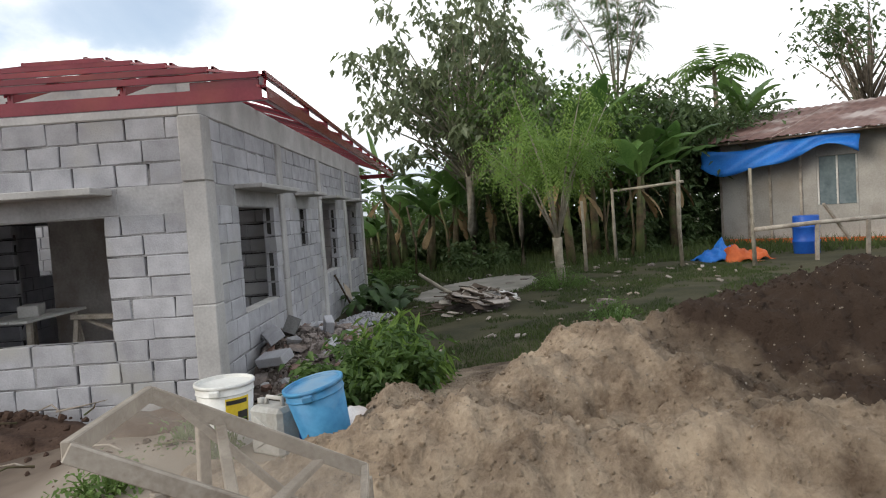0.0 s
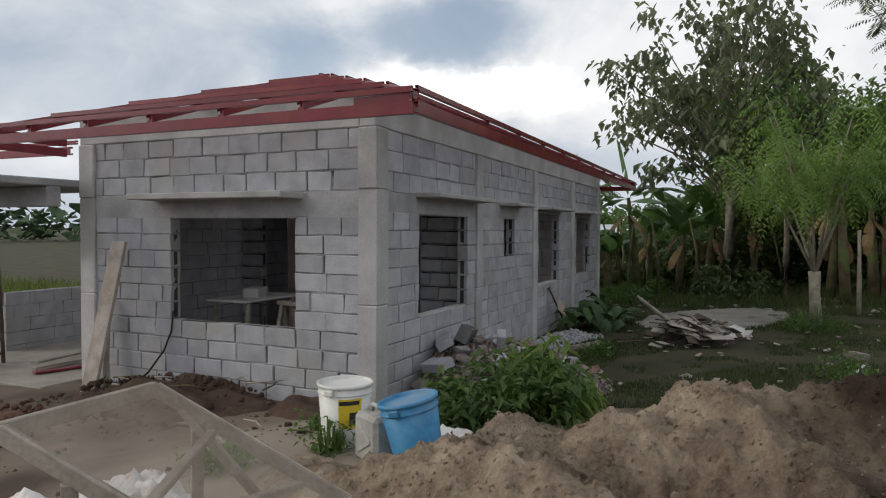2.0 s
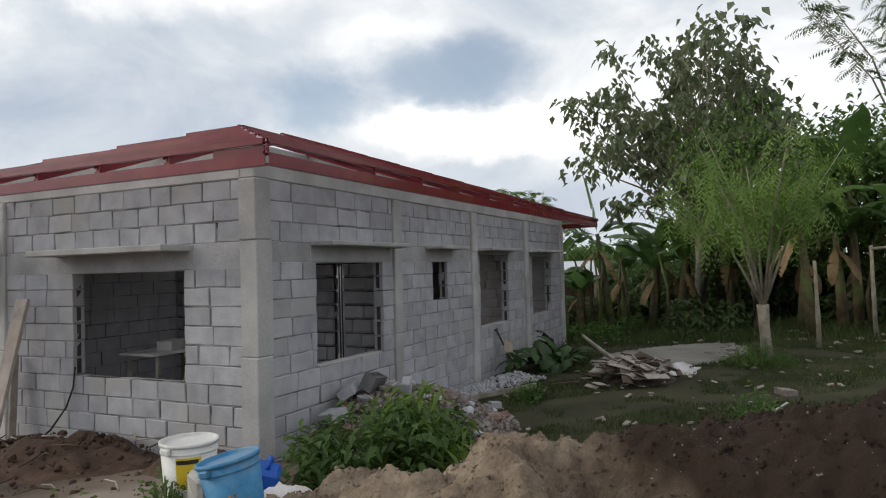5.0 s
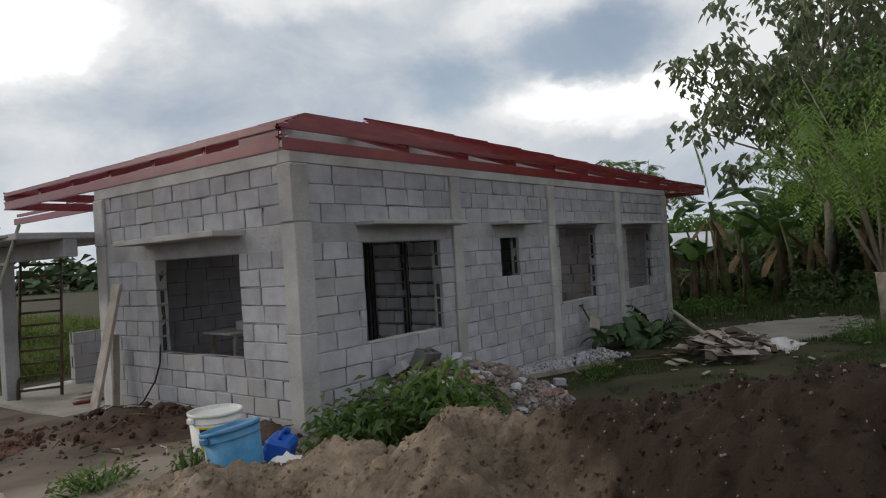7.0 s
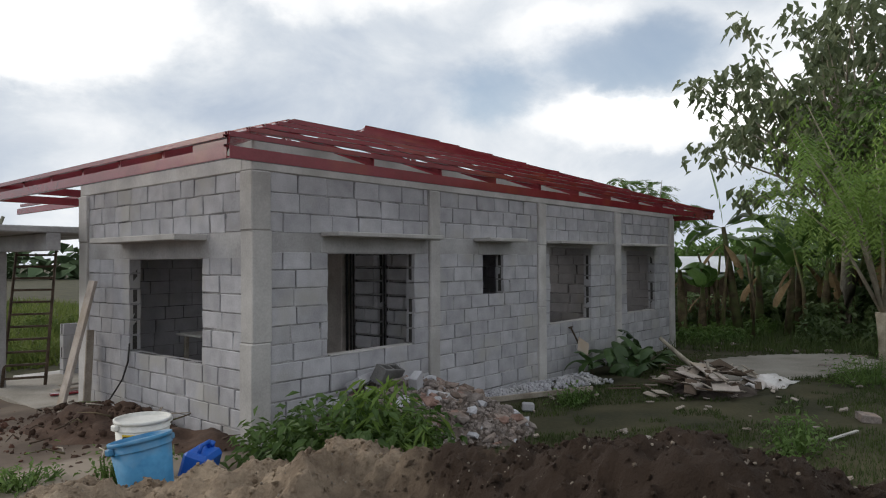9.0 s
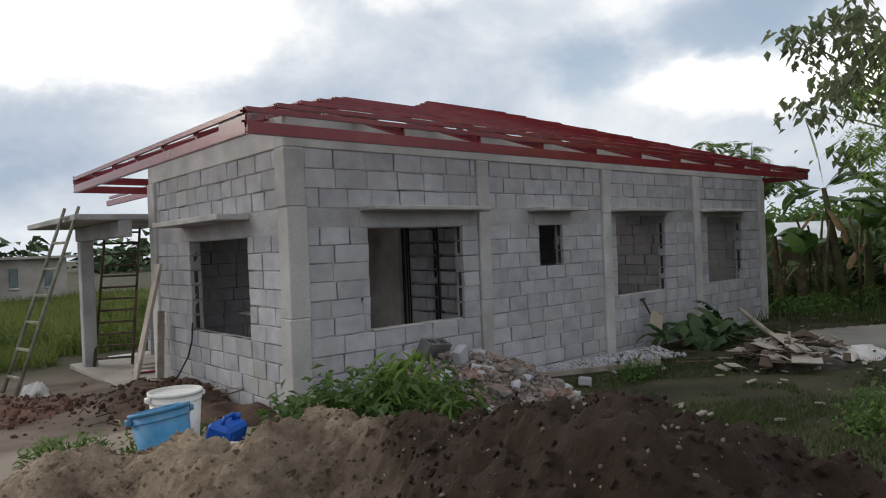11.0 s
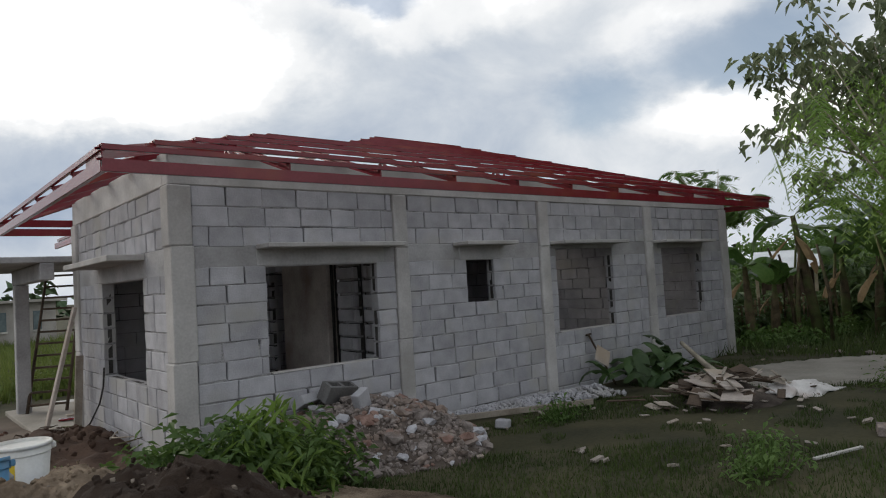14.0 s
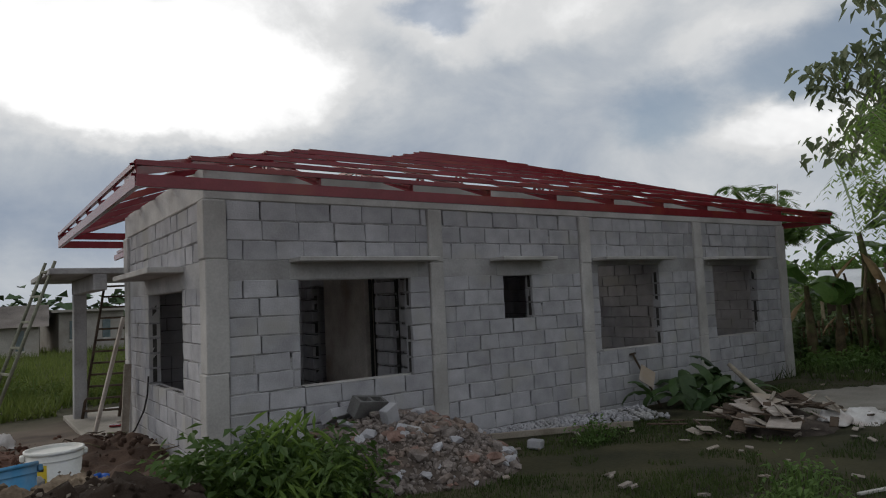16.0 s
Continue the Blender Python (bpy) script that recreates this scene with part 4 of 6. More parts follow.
prop = thing("leaning_plank", -0.62, 3.12, 0.02, "wide pale plank leaning on the block wall", "plank")
beam("board", (0.02, 0.14, 0.0), (0.42, 0.10, 1.70), 0.24, 0.04, PALE, prop)
prop2 = thing("prop_board", -0.12, 3.55, 0.02, "narrow upright board against the wall", "board")
box_part("board", (0.10, 0.03, 1.05), pose(0, 0, 0.52, 0, 3, 10), WOOD, prop2)
cable = tube("hanging_cable", [(-0.02, 2.60, 0.95), (-0.03, 2.62, 0.72), (-0.06, 2.70, 0.5), (-0.14, 2.86, 0.25), (-0.30, 3.0, 0.08)], 0.011, INK, sides=6)
tagged(cable, "black cable hanging down from the window sill", "cable")


def ladder(name, foot, head, width, rungs, mat, label, side):
    t = thing(name, *foot, label, "ladder")
    d = Vector(head) - Vector(foot)
    s = Vector(side).normalized() * width / 2
    for g in (-1, 1):
        tube("rail", [s * g, s * g + d * 0.5, s * g + d], [0.026, 0.024, 0.022], mat, t)
    for i in range(rungs):
        p = d * ((i + 0.6) / rungs)
        beam("rung", p - s * 1.05, p + s * 1.05, 0.04, 0.035, mat, t)
    return t


ladder("ladder", (-0.08, 6.02, 0.04), (0.42, 6.95, 2.36), 0.58, 12, DARKWOOD, "dark wooden ladder leaning inside the porch", (0.9, -0.45, 0))
ladder("bamboo_ladder", (-1.8, 4.4, 0.08), (-0.95, 4.45, 2.56), 0.43, 7, GREYPOLE, "grey-green bamboo ladder leaning on the porch slab", (-0.2, 1.0, 0))
for k in range(3):
    b = box_part("loose_board", (0.9, 0.12, 0.025), pose(0.3 + 0.15 * k, 4.7 + 0.3 * k, 0.06 + 0.02 * k, 0, 0, -15 + 12 * k), PALE if k else RED)
    tagged(b, "loose board lying on the porch floor", "board", "porch boards")


def stone_mesh(name, seed, mat):
    rnd = random.Random(seed)
    bm = bmesh.new()
    bmesh.ops.create_icosphere(bm, subdivisions=1, radius=0.5)
    for v in bm.verts:
        v.co *= rnd.uniform(0.65, 1.15)
        v.co.z *= 0.7
    me = bpy.data.meshes.new(name)
    bm.to_mesh(me)
    bm.free()
    me.materials.append(mat)
    return me


def mound(name, x, y, rx, ry, h, mat, label, seed, category, step=0.05):
    """A low heap with a rough skin, its rim under the ground."""
    xs = [float(v) for v in np.arange(x - rx, x + rx, step)]
    ys = [float(v) for v in np.arange(y - ry, y + ry, step)]

    def up(px, py):
        q = ((px - x) / rx) ** 2 + ((py - y) / ry) ** 2
        return ground_z(px, py) - 0.06 + max(0.0, 1 - q) * (h + 0.06) * (0.8 + 0.5 * bumps(px, py, 3.0, seed)) + 0.03 * bumps(px, py, 11.0, seed) * (q < 1)

    return tagged(sheet_grid(name, xs, ys, up, mat), label, category, kind="stuff")


mound("dirt_heap", -0.55, 2.15, 0.75, 1.5, 0.30, DIRT, "heap of dark crumbly soil along the wall", 3.0, "soil heap")
mound("dirt_heap", -0.45, 0.35, 0.5, 0.6, 0.20, DIRT, "small heap of dark soil by the corner column", 6.0, "soil heap")
clods = thing("soil_clods", 0, 0, 0, "lumps of dark soil scattered before the wall", "soil", kind="stuff")
rnd = random.Random(36)
chunks = []
lumps = [stone_mesh("lump", 40 + k, DIRT) for k in range(5)]
for i in range(700):
    x, y = rnd.gauss(-0.65, 0.45), rnd.uniform(-0.2, 3.6)
    if x > -0.08:
        continue
    s = 0.012 + 0.10 * rnd.random() ** 4
    q = ((x + 0.55) / 0.75) ** 2 + ((y - 2.15) / 1.5) ** 2
    z = ground_z(x, y) + max(0.0, 1 - q) * 0.27
    r = Euler((rnd.uniform(0, 3), rnd.uniform(0, 3), 0)).to_matrix()
    me = lumps[i % 5]
    chunks.append(([Vector((x, y, z)) + r @ (v.co * s) for v in me.vertices], [tuple(p.vertices) for p in me.polygons]))
v, f = join_data(chunks)
raw("clods", v, f, DIRT, clods)
rnd = random.Random(37)
for i in range(26):
    x, y = rnd.uniform(-1.5, -0.25), rnd.uniform(-0.1, 3.3)
    q = ((x + 0.55) / 0.75) ** 2 + ((y - 2.15) / 1.5) ** 2
    z = ground_z(x, y) + max(0.0, 1 - q) * 0.27 + 0.035
    a, r = rnd.uniform(0, 6.3), rnd.uniform(0.12, 0.42)
    twig = tube("twig", [(x, y, z), (x + math.cos(a) * r * 0.5, y + math.sin(a) * r * 0.5, z + rnd.uniform(0, 0.05)), (x + math.cos(a + 0.2) * r, y + math.sin(a + 0.2) * r, z + rnd.uniform(-0.03, 0.05))], [0.010, 0.008, 0.004], rnd.choice((DARKWOOD, WOOD, STEM)), sides=5)
    tagged(twig, "dry broken twig lying on the dark soil", "twig", "twigs by the wall")
mound("dirt_heap", -2.5, 3.4, 1.5, 1.5, 0.16, REDDIRT, "low spread of red-brown soil in the yard", 8.0, "soil heap")


rnd = random.Random(38)
chunks = []
for i in range(900):
    x, y = rnd.gauss(-2.4, 0.75), rnd.gauss(3.2, 0.85)
    if x > -0.75:
        continue
    s = 0.015 + 0.09 * rnd.random() ** 3
    r = Euler((rnd.uniform(0, 3), rnd.uniform(0, 3), 0)).to_matrix()
    q = ((x + 2.5) / 1.5) ** 2 + ((y - 3.4) / 1.5) ** 2
    me = lumps[i % 5]
    chunks.append(([Vector((x, y, ground_z(x, y) + max(0.0, 1 - q) * 0.14)) + r @ (v.co * s) for v in me.vertices], [tuple(p.vertices) for p in me.polygons]))
v, f = join_data(chunks)
tagged(raw("red_soil_clods", v, f, REDDIRT), "lumps of red-brown soil scattered in the yard", "soil", kind="stuff")
STONES = [stone_mesh("stone", k, RUBBLE) for k in range(7)]
SHARDS = [stone_mesh("stone", 60 + k, BLOCK if k % 3 else REDSTONE) for k in range(6)]


def scatter(parent, rnd, count, where, lo, hi, meshes, name="stone"):
    for i in range(count):
        x, y, z = where(rnd)
        s = lo + (hi - lo) * rnd.random() ** 2.2
        ob = new(name, meshes[rnd.randrange(len(meshes))])
        ob.parent = parent
        ob.matrix_basis = Matrix.LocRotScale((x, y, z + s * 0.12), Euler((rnd.uniform(-0.6, 0.6), rnd.uniform(-0.6, 0.6), rnd.uniform(0, 6.3))), (s * rnd.uniform(0.8, 1.4), s, s * rnd.uniform(0.6, 1)))


def rubble_z(x, y):
    q = ((x - 1.75) / 1.35) ** 2 + ((y + 0.2) / 1.85) ** 2
    return ground_z(x, y) - 0.05 + max(0.0, 1 - q) * 0.58 + 0.02 * bumps(x, y, 8.0, 4.0)


rubble = sheet_grid("rubble_heap", [float(v) for v in np.arange(0.5, 3.2, 0.05)], [float(v) for v in np.arange(-2.1, -0.03, 0.05)], rubble_z, RUBBLESOIL)
tagged(rubble, "heap of broken block, mortar and stones against the wall", "rubble heap", kind="stuff")


def on_rubble(rnd):
    a, r = rnd.uniform(math.pi, 2 * math.pi), math.sqrt(rnd.random())
    x, y = 1.75 + 1.35 * r * math.cos(a), -0.1 + 1.85 * r * math.sin(a)
    return x, y, max(rubble_z(x, y), ground_z(x, y))


scatter(rubble, random.Random(31), 285, on_rubble, 0.045, 0.22, STONES + SHARDS)
rnd = random.Random(34)
chunks = []
for i in range(2600):
    x, y, z = on_rubble(rnd)
    s = 0.02 + 0.06 * rnd.random() ** 2
    q = Euler((rnd.uniform(0, 3), rnd.uniform(0, 3), 0)).to_matrix()
    me = STONES[i % 7]
    chunks.append(([Vector((x, y, z + s * 0.2)) + q @ (v.co * s) for v in me.vertices], [tuple(p.vertices) for p in me.polygons]))
v, f = join_data(chunks)
tagged(raw("rubble_chippings", v, f, RUBBLE), "small broken stone and mortar chippings on the rubble", "chippings", kind="stuff")
strip = thing("gravel_strip", 4.6, -0.35, 0.0, "strip of pale crushed stone at the foot of the wall", "gravel", kind="stuff")
rnd = random.Random(33)
chunks = []
for i in range(1300):
    x = rnd.uniform(-1.6, 1.0)
    deep = 0.18 + 0.40 * max(0.0, x + 1.2)
    y = 0.22 - deep * rnd.random() ** 0.8
    s = 0.025 + 0.075 * rnd.random() ** 2
    z = ground_z(4.6 + x, -0.35 + y) + 0.02 + 0.09 * (1 - abs((0.22 - y) / deep - 0.5) * 2) + s * 0.1
    me = STONES[i % 7]
    q = Euler((rnd.uniform(0, 3), rnd.uniform(0, 3), 0)).to_matrix()
    chunks.append(([Vector((x, y, z)) + q @ (v.co * s) for v in me.vertices], [tuple(p.vertices) for p in me.polygons]))
v, f = join_data(chunks)
raw("gravel", v, f, BLOCK, strip)


def hollow_block(x, y, z, turn, label):
    bm = bmesh.new()
    for a, b in ((-0.2, -0.16), (-0.02, 0.02), (0.16, 0.2)):
        add_box(bm, a, b, -0.045, 0.045, -0.095, 0.095)
    for a, b in ((-0.075, -0.045), (0.045, 0.075)):
        add_box(bm, -0.2, 0.2, a, b, -0.095, 0.095)
    me = bpy.data.meshes.new("hollow_block")
    bm.to_mesh(me)
    bm.free()
    me.materials.append(DARKBLOCK)
    ob = new("hollow_block", me)
    ob.matrix_world = pose(x, y, z, *turn)
    return tagged(ob, label, "concrete block")


def whole_block(x, y, z, turn, label):
    ob = new("loose_block", block_mesh(0.39, 0.185, 0.10, 1))
    ob.matrix_world = pose(x, y, z, *turn)
    return tagged(ob, label.replace("hollow ", ""), "concrete block")


whole_block(1.70, -1.04, 0.43, (35, 12, -40), "loose grey hollow block tipped on the rubble")
whole_block(1.62, -0.72, 0.52, (10, 70, 30), "loose grey hollow block half buried in rubble")
whole_block(1.30, -0.16, 0.60, (60, 0, 25), "loose grey hollow block leaning on the rubble")
hollow_block(1.57, -0.32, 0.66, (25, 8, 12), "dark hollow block lying with its cells showing")
tagged(box_part("broken_block", (0.22, 0.15, 0.10), pose(3.17, -1.17, 0.14, 4, 8, 35), BLOCK, None, "", 0.015), "pale grey block piece lying at the edge of the lawn", "block piece")
whole_block(0.78, -0.30, 0.44, (70, 10, 60), "loose grey hollow block near the corner column")


def crumpled(name, x, y, z, sx, sy, h, mat, label, category, seed, group="", turn=0.0):
    """A creased sheet or limp sack lying in folds."""
    t = thing(name, x, y, z, label, category, group, rz=turn)
    n = 18
    verts = []
    for j in range(n):
        for i in range(n):
            u, v = i / (n - 1) - 0.5, j / (n - 1) - 0.5
            edge = max(0.0, 1 - (4 * u * u + 4 * v * v) * 0.9)
            wob = noise.noise((u * 3.1 + seed, v * 3.1, seed)) * 0.35 + noise.noise((u * 8 + seed, v * 8, seed)) * 0.22 + abs(noise.noise((u * 13 + seed, v * 13, seed))) * 0.25
            verts.append((u * sx * (1 + wob * 0.4), v * sy * (1 + wob * 0.3), max(0.0, h * (edge ** 0.6) * (0.75 + wob) + abs(wob) * h * 0.3)))
    faces = [(j * n + i, j * n + i + 1, (j + 1) * n + i + 1, (j + 1) * n + i) for j in range(n - 1) for i in range(n - 1)]
    top = raw("cover", verts, faces, mat, t, smooth=True)
    top.modifiers.new("thick", "SOLIDIFY").thickness = 0.008
    return t


crumpled("torn_paper", 1.35, -1.15, 0.20, 0.42, 0.30, 0.10, SACK, "torn white cement bag on the rubble", "bag", 3.3)
crumpled("torn_paper", 1.05, -0.95, 0.22, 0.30, 0.22, 0.12, SACK, "crumpled white plastic on the rubble", "plastic", 5.1)

# ------------------------------------------------------------ yard things


def bucket(name, x, y, z, r0, r1, h, mat, label, tilt=(0, 0, 0), band=True):
    t = thing(name, x, y, z, label, "bucket")
    t.matrix_world = pose(x, y, z, *tilt)
    turned("body", [(r0, 0), (r0 * 1.01, 0.01), (r1, h), (r1 - 0.008, h), (r0 - 0.006, 0.02), (0.001, 0.018)], mat, t)
    for s in (-1, 1):
        box_part("handle_ear", (0.035, 0.07, 0.045), pose(s * (r1 + 0.012), 0, h - 0.045), mat, t, "", 0.008)
    turned("rim", [(r1 - 0.004, h - 0.022), (r1 + 0.007, h - 0.022), (r1 + 0.008, h + 0.002), (r1 - 0.009, h + 0.003), (r1 - 0.009, h - 0.01)], mat, t)
    if band:
        turned("band", [(r1 - 0.012, h - 0.075), (r1 + 0.0005, h - 0.072), (r1 + 0.0005, h - 0.066), (r1 - 0.010, h - 0.063)], mat, t)
    return t


wb = bucket("white_bucket", -1.36, -0.52, 0.25, 0.165, 0.205, 0.48, WHITE, "large white plastic bucket with a yellow label")
lug = box_part("handle_lug", (0.05, 0.03, 0.05), pose(0.205, 0.0, 0.43), WHITE, wb)
verts, faces = [], []
for i in range(9):
    a = radians(198 + i * 6.5)
    for z, r in ((0.17, 0.1815), (0.39, 0.1995)):
        verts.append((math.cos(a) * r, math.sin(a) * r, z))
faces = [(2 * i, 2 * i + 2, 2 * i + 3, 2 * i + 1) for i in range(8)]
raw("label_patch", verts, faces, YELLOW, wb, "yellow printed label")
for k, (a0, a1, z0, z1) in enumerate([(200, 244, 0.345, 0.375), (222, 246, 0.20, 0.29)]):
    verts = []
    for i in range(6):
        a = radians(a0 + (a1 - a0) * i / 5)
        for z in (z0, z1):
            r = 0.1815 + (z - 0.17) / 0.22 * 0.018 + 0.003
            verts.append((math.cos(a) * r, math.sin(a) * r, z))
    raw("label_bar", verts, [(2 * i, 2 * i + 2, 2 * i + 3, 2 * i + 1) for i in range(5)], INK, wb, "dark printed bar")
bucket("blue_bucket", -1.69, -1.33, 0.275, 0.150, 0.198, 0.50, BLUE, "large dusty blue plastic bucket, slightly tilted", (-11, -4, 0))


def jerrycan(x, y, z, turn, mat, label, tilt=0):
    t = thing("jerrycan", x, y, z, label, "jerrycan")
    t.matrix_world = pose(x, y, z, tilt, 0, turn)
    box_part("body", (0.30, 0.20, 0.34), pose(0, 0, 0.17), mat, t, "", 0.03)
    for s in (-1, 1):
        box_part("panel_rib", (0.20, 0.012, 0.03), pose(0, s * 0.103, 0.12, 0, 30 * s, 0), mat, t)
        box_part("panel_rib", (0.20, 0.012, 0.03), pose(0, s * 0.103, 0.22, 0, -30 * s, 0), mat, t)
    tube("grip", [(-0.09, 0, 0.33), (-0.08, 0, 0.39), (0.05, 0, 0.39), (0.07, 0, 0.33)], 0.016, mat, t)
    turned("cap", [(0.028, 0), (0.028, 0.04), (0.001, 0.041)], mat, t, m=pose(0.11, 0, 0.335))
    return t


jerrycan(-1.60, -0.93, 0.26, 60, DUSTY, "dusty white plastic jerrycan standing between the buckets")
jerrycan(-1.22, -1.02, 0.21, 35, DEEPBLUE, "deep blue plastic jerrycan leaning behind the blue bucket", 16)
crumpled("cement_sack", -1.33, -1.40, 0.34, 0.55, 0.36, 0.13, SACK, "white woven sack lying limp on the ground", "sack", 7.7, turn=-50)
rnd = random.Random(8)
for i in range(27):
    x, y = -3.25 + max(-0.6, min(0.3, rnd.gauss(0, 0.4))), -0.15 + max(-0.6, min(0.3, rnd.gauss(0, 0.35)))
    crumpled("empty_cement_bag", x, y, ground_z(x, y) - 0.02 + rnd.uniform(0, 0.12), rnd.uniform(0.32, 0.6), rnd.uniform(0.24, 0.38), rnd.uniform(0.05, 0.17), BAG, "empty white cement bag with red print, crumpled", "bag", i * 1.9, "heap of cement bags", rnd.uniform(0, 180))

# sand screen: a slanting framed sieve on legs
TOP, LEFT, LOW_R = Vector((-3.63, -1.04, 1.22)), Vector((-4.32, -1.12, 1.24)), Vector((-3.33, -1.79, 0.76))
LOW_L = LEFT + LOW_R - TOP
screen = thing("sand_screen", 0, 0, 0, "dusty wooden sand screen with fine wire cloth on legs", "sand screen")
for a, b in ((TOP, LOW_R), (LEFT, LOW_L), (TOP, LEFT), (LOW_R, LOW_L)):
    beam("frame_board", a, b, 0.03, 0.058, WOOD, screen)
norm = (LOW_R - TOP).cross(LEFT - TOP).normalized()
n = 8
verts = [TOP.lerp(LEFT, i / n).lerp(LOW_R.lerp(LOW_L, i / n), j / n) - norm * (0.03 + 0.02 * math.sin(math.pi * i / n) * math.sin(math.pi * j / n)) for j in range(n + 1) for i in range(n + 1)]
raw("wire_cloth", verts, [(j * 9 + i, j * 9 + i + 1, (j + 1) * 9 + i + 1, (j + 1) * 9 + i) for j in range(n) for i in range(n)], CLOTH, screen, "fine dusty wire cloth", True)
for p, q in ((TOP.lerp(LOW_R, 0.22), 0.05), (LEFT.lerp(LOW_L, 0.28), 0.05), (LOW_R, 0.0), (LOW_L, 0.0)):
    foot = Vector((p.x + 0.04, p.y + q, ground_z(p.x, p.y) - 0.05))
    beam("leg", p - Vector((0, 0, 0.03)), foot, 0.05, 0.03, WOOD, screen)
beam("brace", TOP.lerp(LOW_R, 0.1), Vector((LOW_R.x, LOW_R.y, 0.35)), 0.045, 0.03, WOOD, screen)
for a, b in ((0.32, 0.55), (0.78, 0.62)):
    beam("brace", TOP.lerp(LOW_R, a) + norm * 0.03, LEFT.lerp(LOW_L, b) + norm * 0.03, 0.04, 0.028, WOOD, screen)


def crumbs(name, count, lo, hi, mat, seed, label):
    """Small lumps lying on the sand."""
    rnd = random.Random(seed)
    chunks = []
    while len(chunks) < count:
        x, y = rnd.uniform(-4.6, 0.8), rnd.uniform(-7.0, -1.2)
        if float(heap(x, y)) < 0.28:
            continue
        size = lo + (hi - lo) * rnd.random() ** 2
        q = Euler((rnd.uniform(0, 3), rnd.uniform(0, 3), 0)).to_matrix()
        me = STONES[rnd.randrange(7)]
        chunks.append(([Vector((x, y, sand_z(x, y) + size * 0.1)) + q @ (v.co * size) for v in me.vertices], [tuple(p.vertices) for p in me.polygons]))
    v, f = join_data(chunks)
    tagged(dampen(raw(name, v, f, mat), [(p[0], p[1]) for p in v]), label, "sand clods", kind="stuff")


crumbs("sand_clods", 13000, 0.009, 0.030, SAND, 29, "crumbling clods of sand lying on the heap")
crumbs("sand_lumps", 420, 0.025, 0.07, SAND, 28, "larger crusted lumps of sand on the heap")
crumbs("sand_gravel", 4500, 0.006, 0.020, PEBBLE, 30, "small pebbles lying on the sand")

# ------------------------------------------------------------ along the long wall

board = thing("kerb_board", 0, 0, 0, "long weathered board lying by the gravel", "board")
beam("board", (2.95, -0.40, 0.13), (4.70, -1.25, 0.15), 0.035, 0.07, WOOD, board)
spade = thing("spade", 6.33, -0.30, 0.03, "spade with a square board leaning on the wall", "spade")
beam("shaft", (0.12, -0.05, 0), (-0.06, 0.27, 0.78), 0.03, 0.03, DARKWOOD, spade)
box_part("blade", (0.27, 0.012, 0.27), pose(-0.02, 0.06, 0.46, -25, 32, -20), PALE, spade, "pale square plate")
tube("grip", [(-0.12, 0.27, 0.78), (0.0, 0.27, 0.79)], 0.016, DARKWOOD, spade)

rnd = random.Random(44)


def waste_z(x, y):
    """Height of the waste heap's top: a low oval hump on the lawn."""
    q = ((x - 5.65) / 0.95) ** 2 + ((y + 2.6) / 0.75) ** 2
    return ground_z(x, y) + 0.03 + 0.24 * max(0.0, 1 - q)


mound("waste_soil", 5.65, -2.6, 0.9, 0.7, 0.16, RUBBLESOIL, "dark earth and chippings under the waste boards", 5.0, "soil heap")
for x, y, w, d, turn, lift in [(5.12, -2.92, 0.46, 0.32, 22, 0.01), (5.40, -2.62, 0.60, 0.24, 48, 0.05), (5.25, -2.45, 0.42, 0.22, 70, 0.03), (5.0, -2.6, 0.45, 0.14, 35, 0.02)]:
    b = box_part("wall_board", (w, d, 0.016), pose(x, y, waste_z(x, y) + lift, rnd.gauss(5, 5), rnd.gauss(-9, 5), turn), PALE, None, "", 0.003)
    tagged(b, "large pale sheet of wall board on the waste heap", "wall board", "waste boards")
for i in range(44):
    x, y = 5.62 + max(-0.9, min(0.8, rnd.gauss(0, 0.42))), -2.55 + max(-0.65, min(0.65, rnd.gauss(0, 0.33)))
    b = box_part("broken_sheet", (rnd.uniform(0.12, 0.42), rnd.uniform(0.06, 0.22), 0.012), pose(x, y, waste_z(x, y) + rnd.uniform(0.0, 0.07), rnd.gauss(6, 14), rnd.gauss(-8, 14), rnd.gauss(30, 45)), rnd.choice((PALE, WOOD, DARKWOOD, DARKWOOD, PALE)), None, "", 0.003)
    tagged(b, "broken piece of pale wall board in a waste heap", "wall board", "waste boards")
for i in range(34):
    x, y = rnd.gauss(5.7, 0.5), rnd.gauss(-2.45, 0.4)
    a = rnd.uniform(0, math.pi)
    d = Vector((math.cos(a), math.sin(a), rnd.uniform(-0.15, 0.2))) * rnd.uniform(0.2, 0.65)
    c = Vector((x, y, waste_z(x, y) + rnd.uniform(0.03, 0.10)))
    tagged(beam("scrap_stick", c - d * 0.5, c + d * 0.5, rnd.uniform(0.015, 0.035), 0.018, rnd.choice((WOOD, DARKWOOD, DARKWOOD))), "scrap of splintered wood on the waste heap", "wood scrap", "waste sticks")
log = tube("long_stick", [(6.15, -2.35, 0.24), (6.23, -1.95, 0.47), (6.30, -1.58, 0.74)], [0.045, 0.04, 0.028], PALEBARK)
tagged(log, "pale peeled branch sticking up from the waste heap", "branch")
log = tube("long_stick", [(5.75, -2.1, 0.34), (6.3, -2.35, 0.33), (6.75, -2.75, 0.22)], [0.05, 0.045, 0.04], DARKWOOD)
tagged(log, "dark rotten branch across the waste heap", "branch")
crumpled("white_sacking", 6.4, -3.12, ground_z(6.4, -3.1) + 0.02, 0.80, 0.55, 0.13, SACK, "heap of crumpled white sacking beside the boards", "sacking", 12.2)
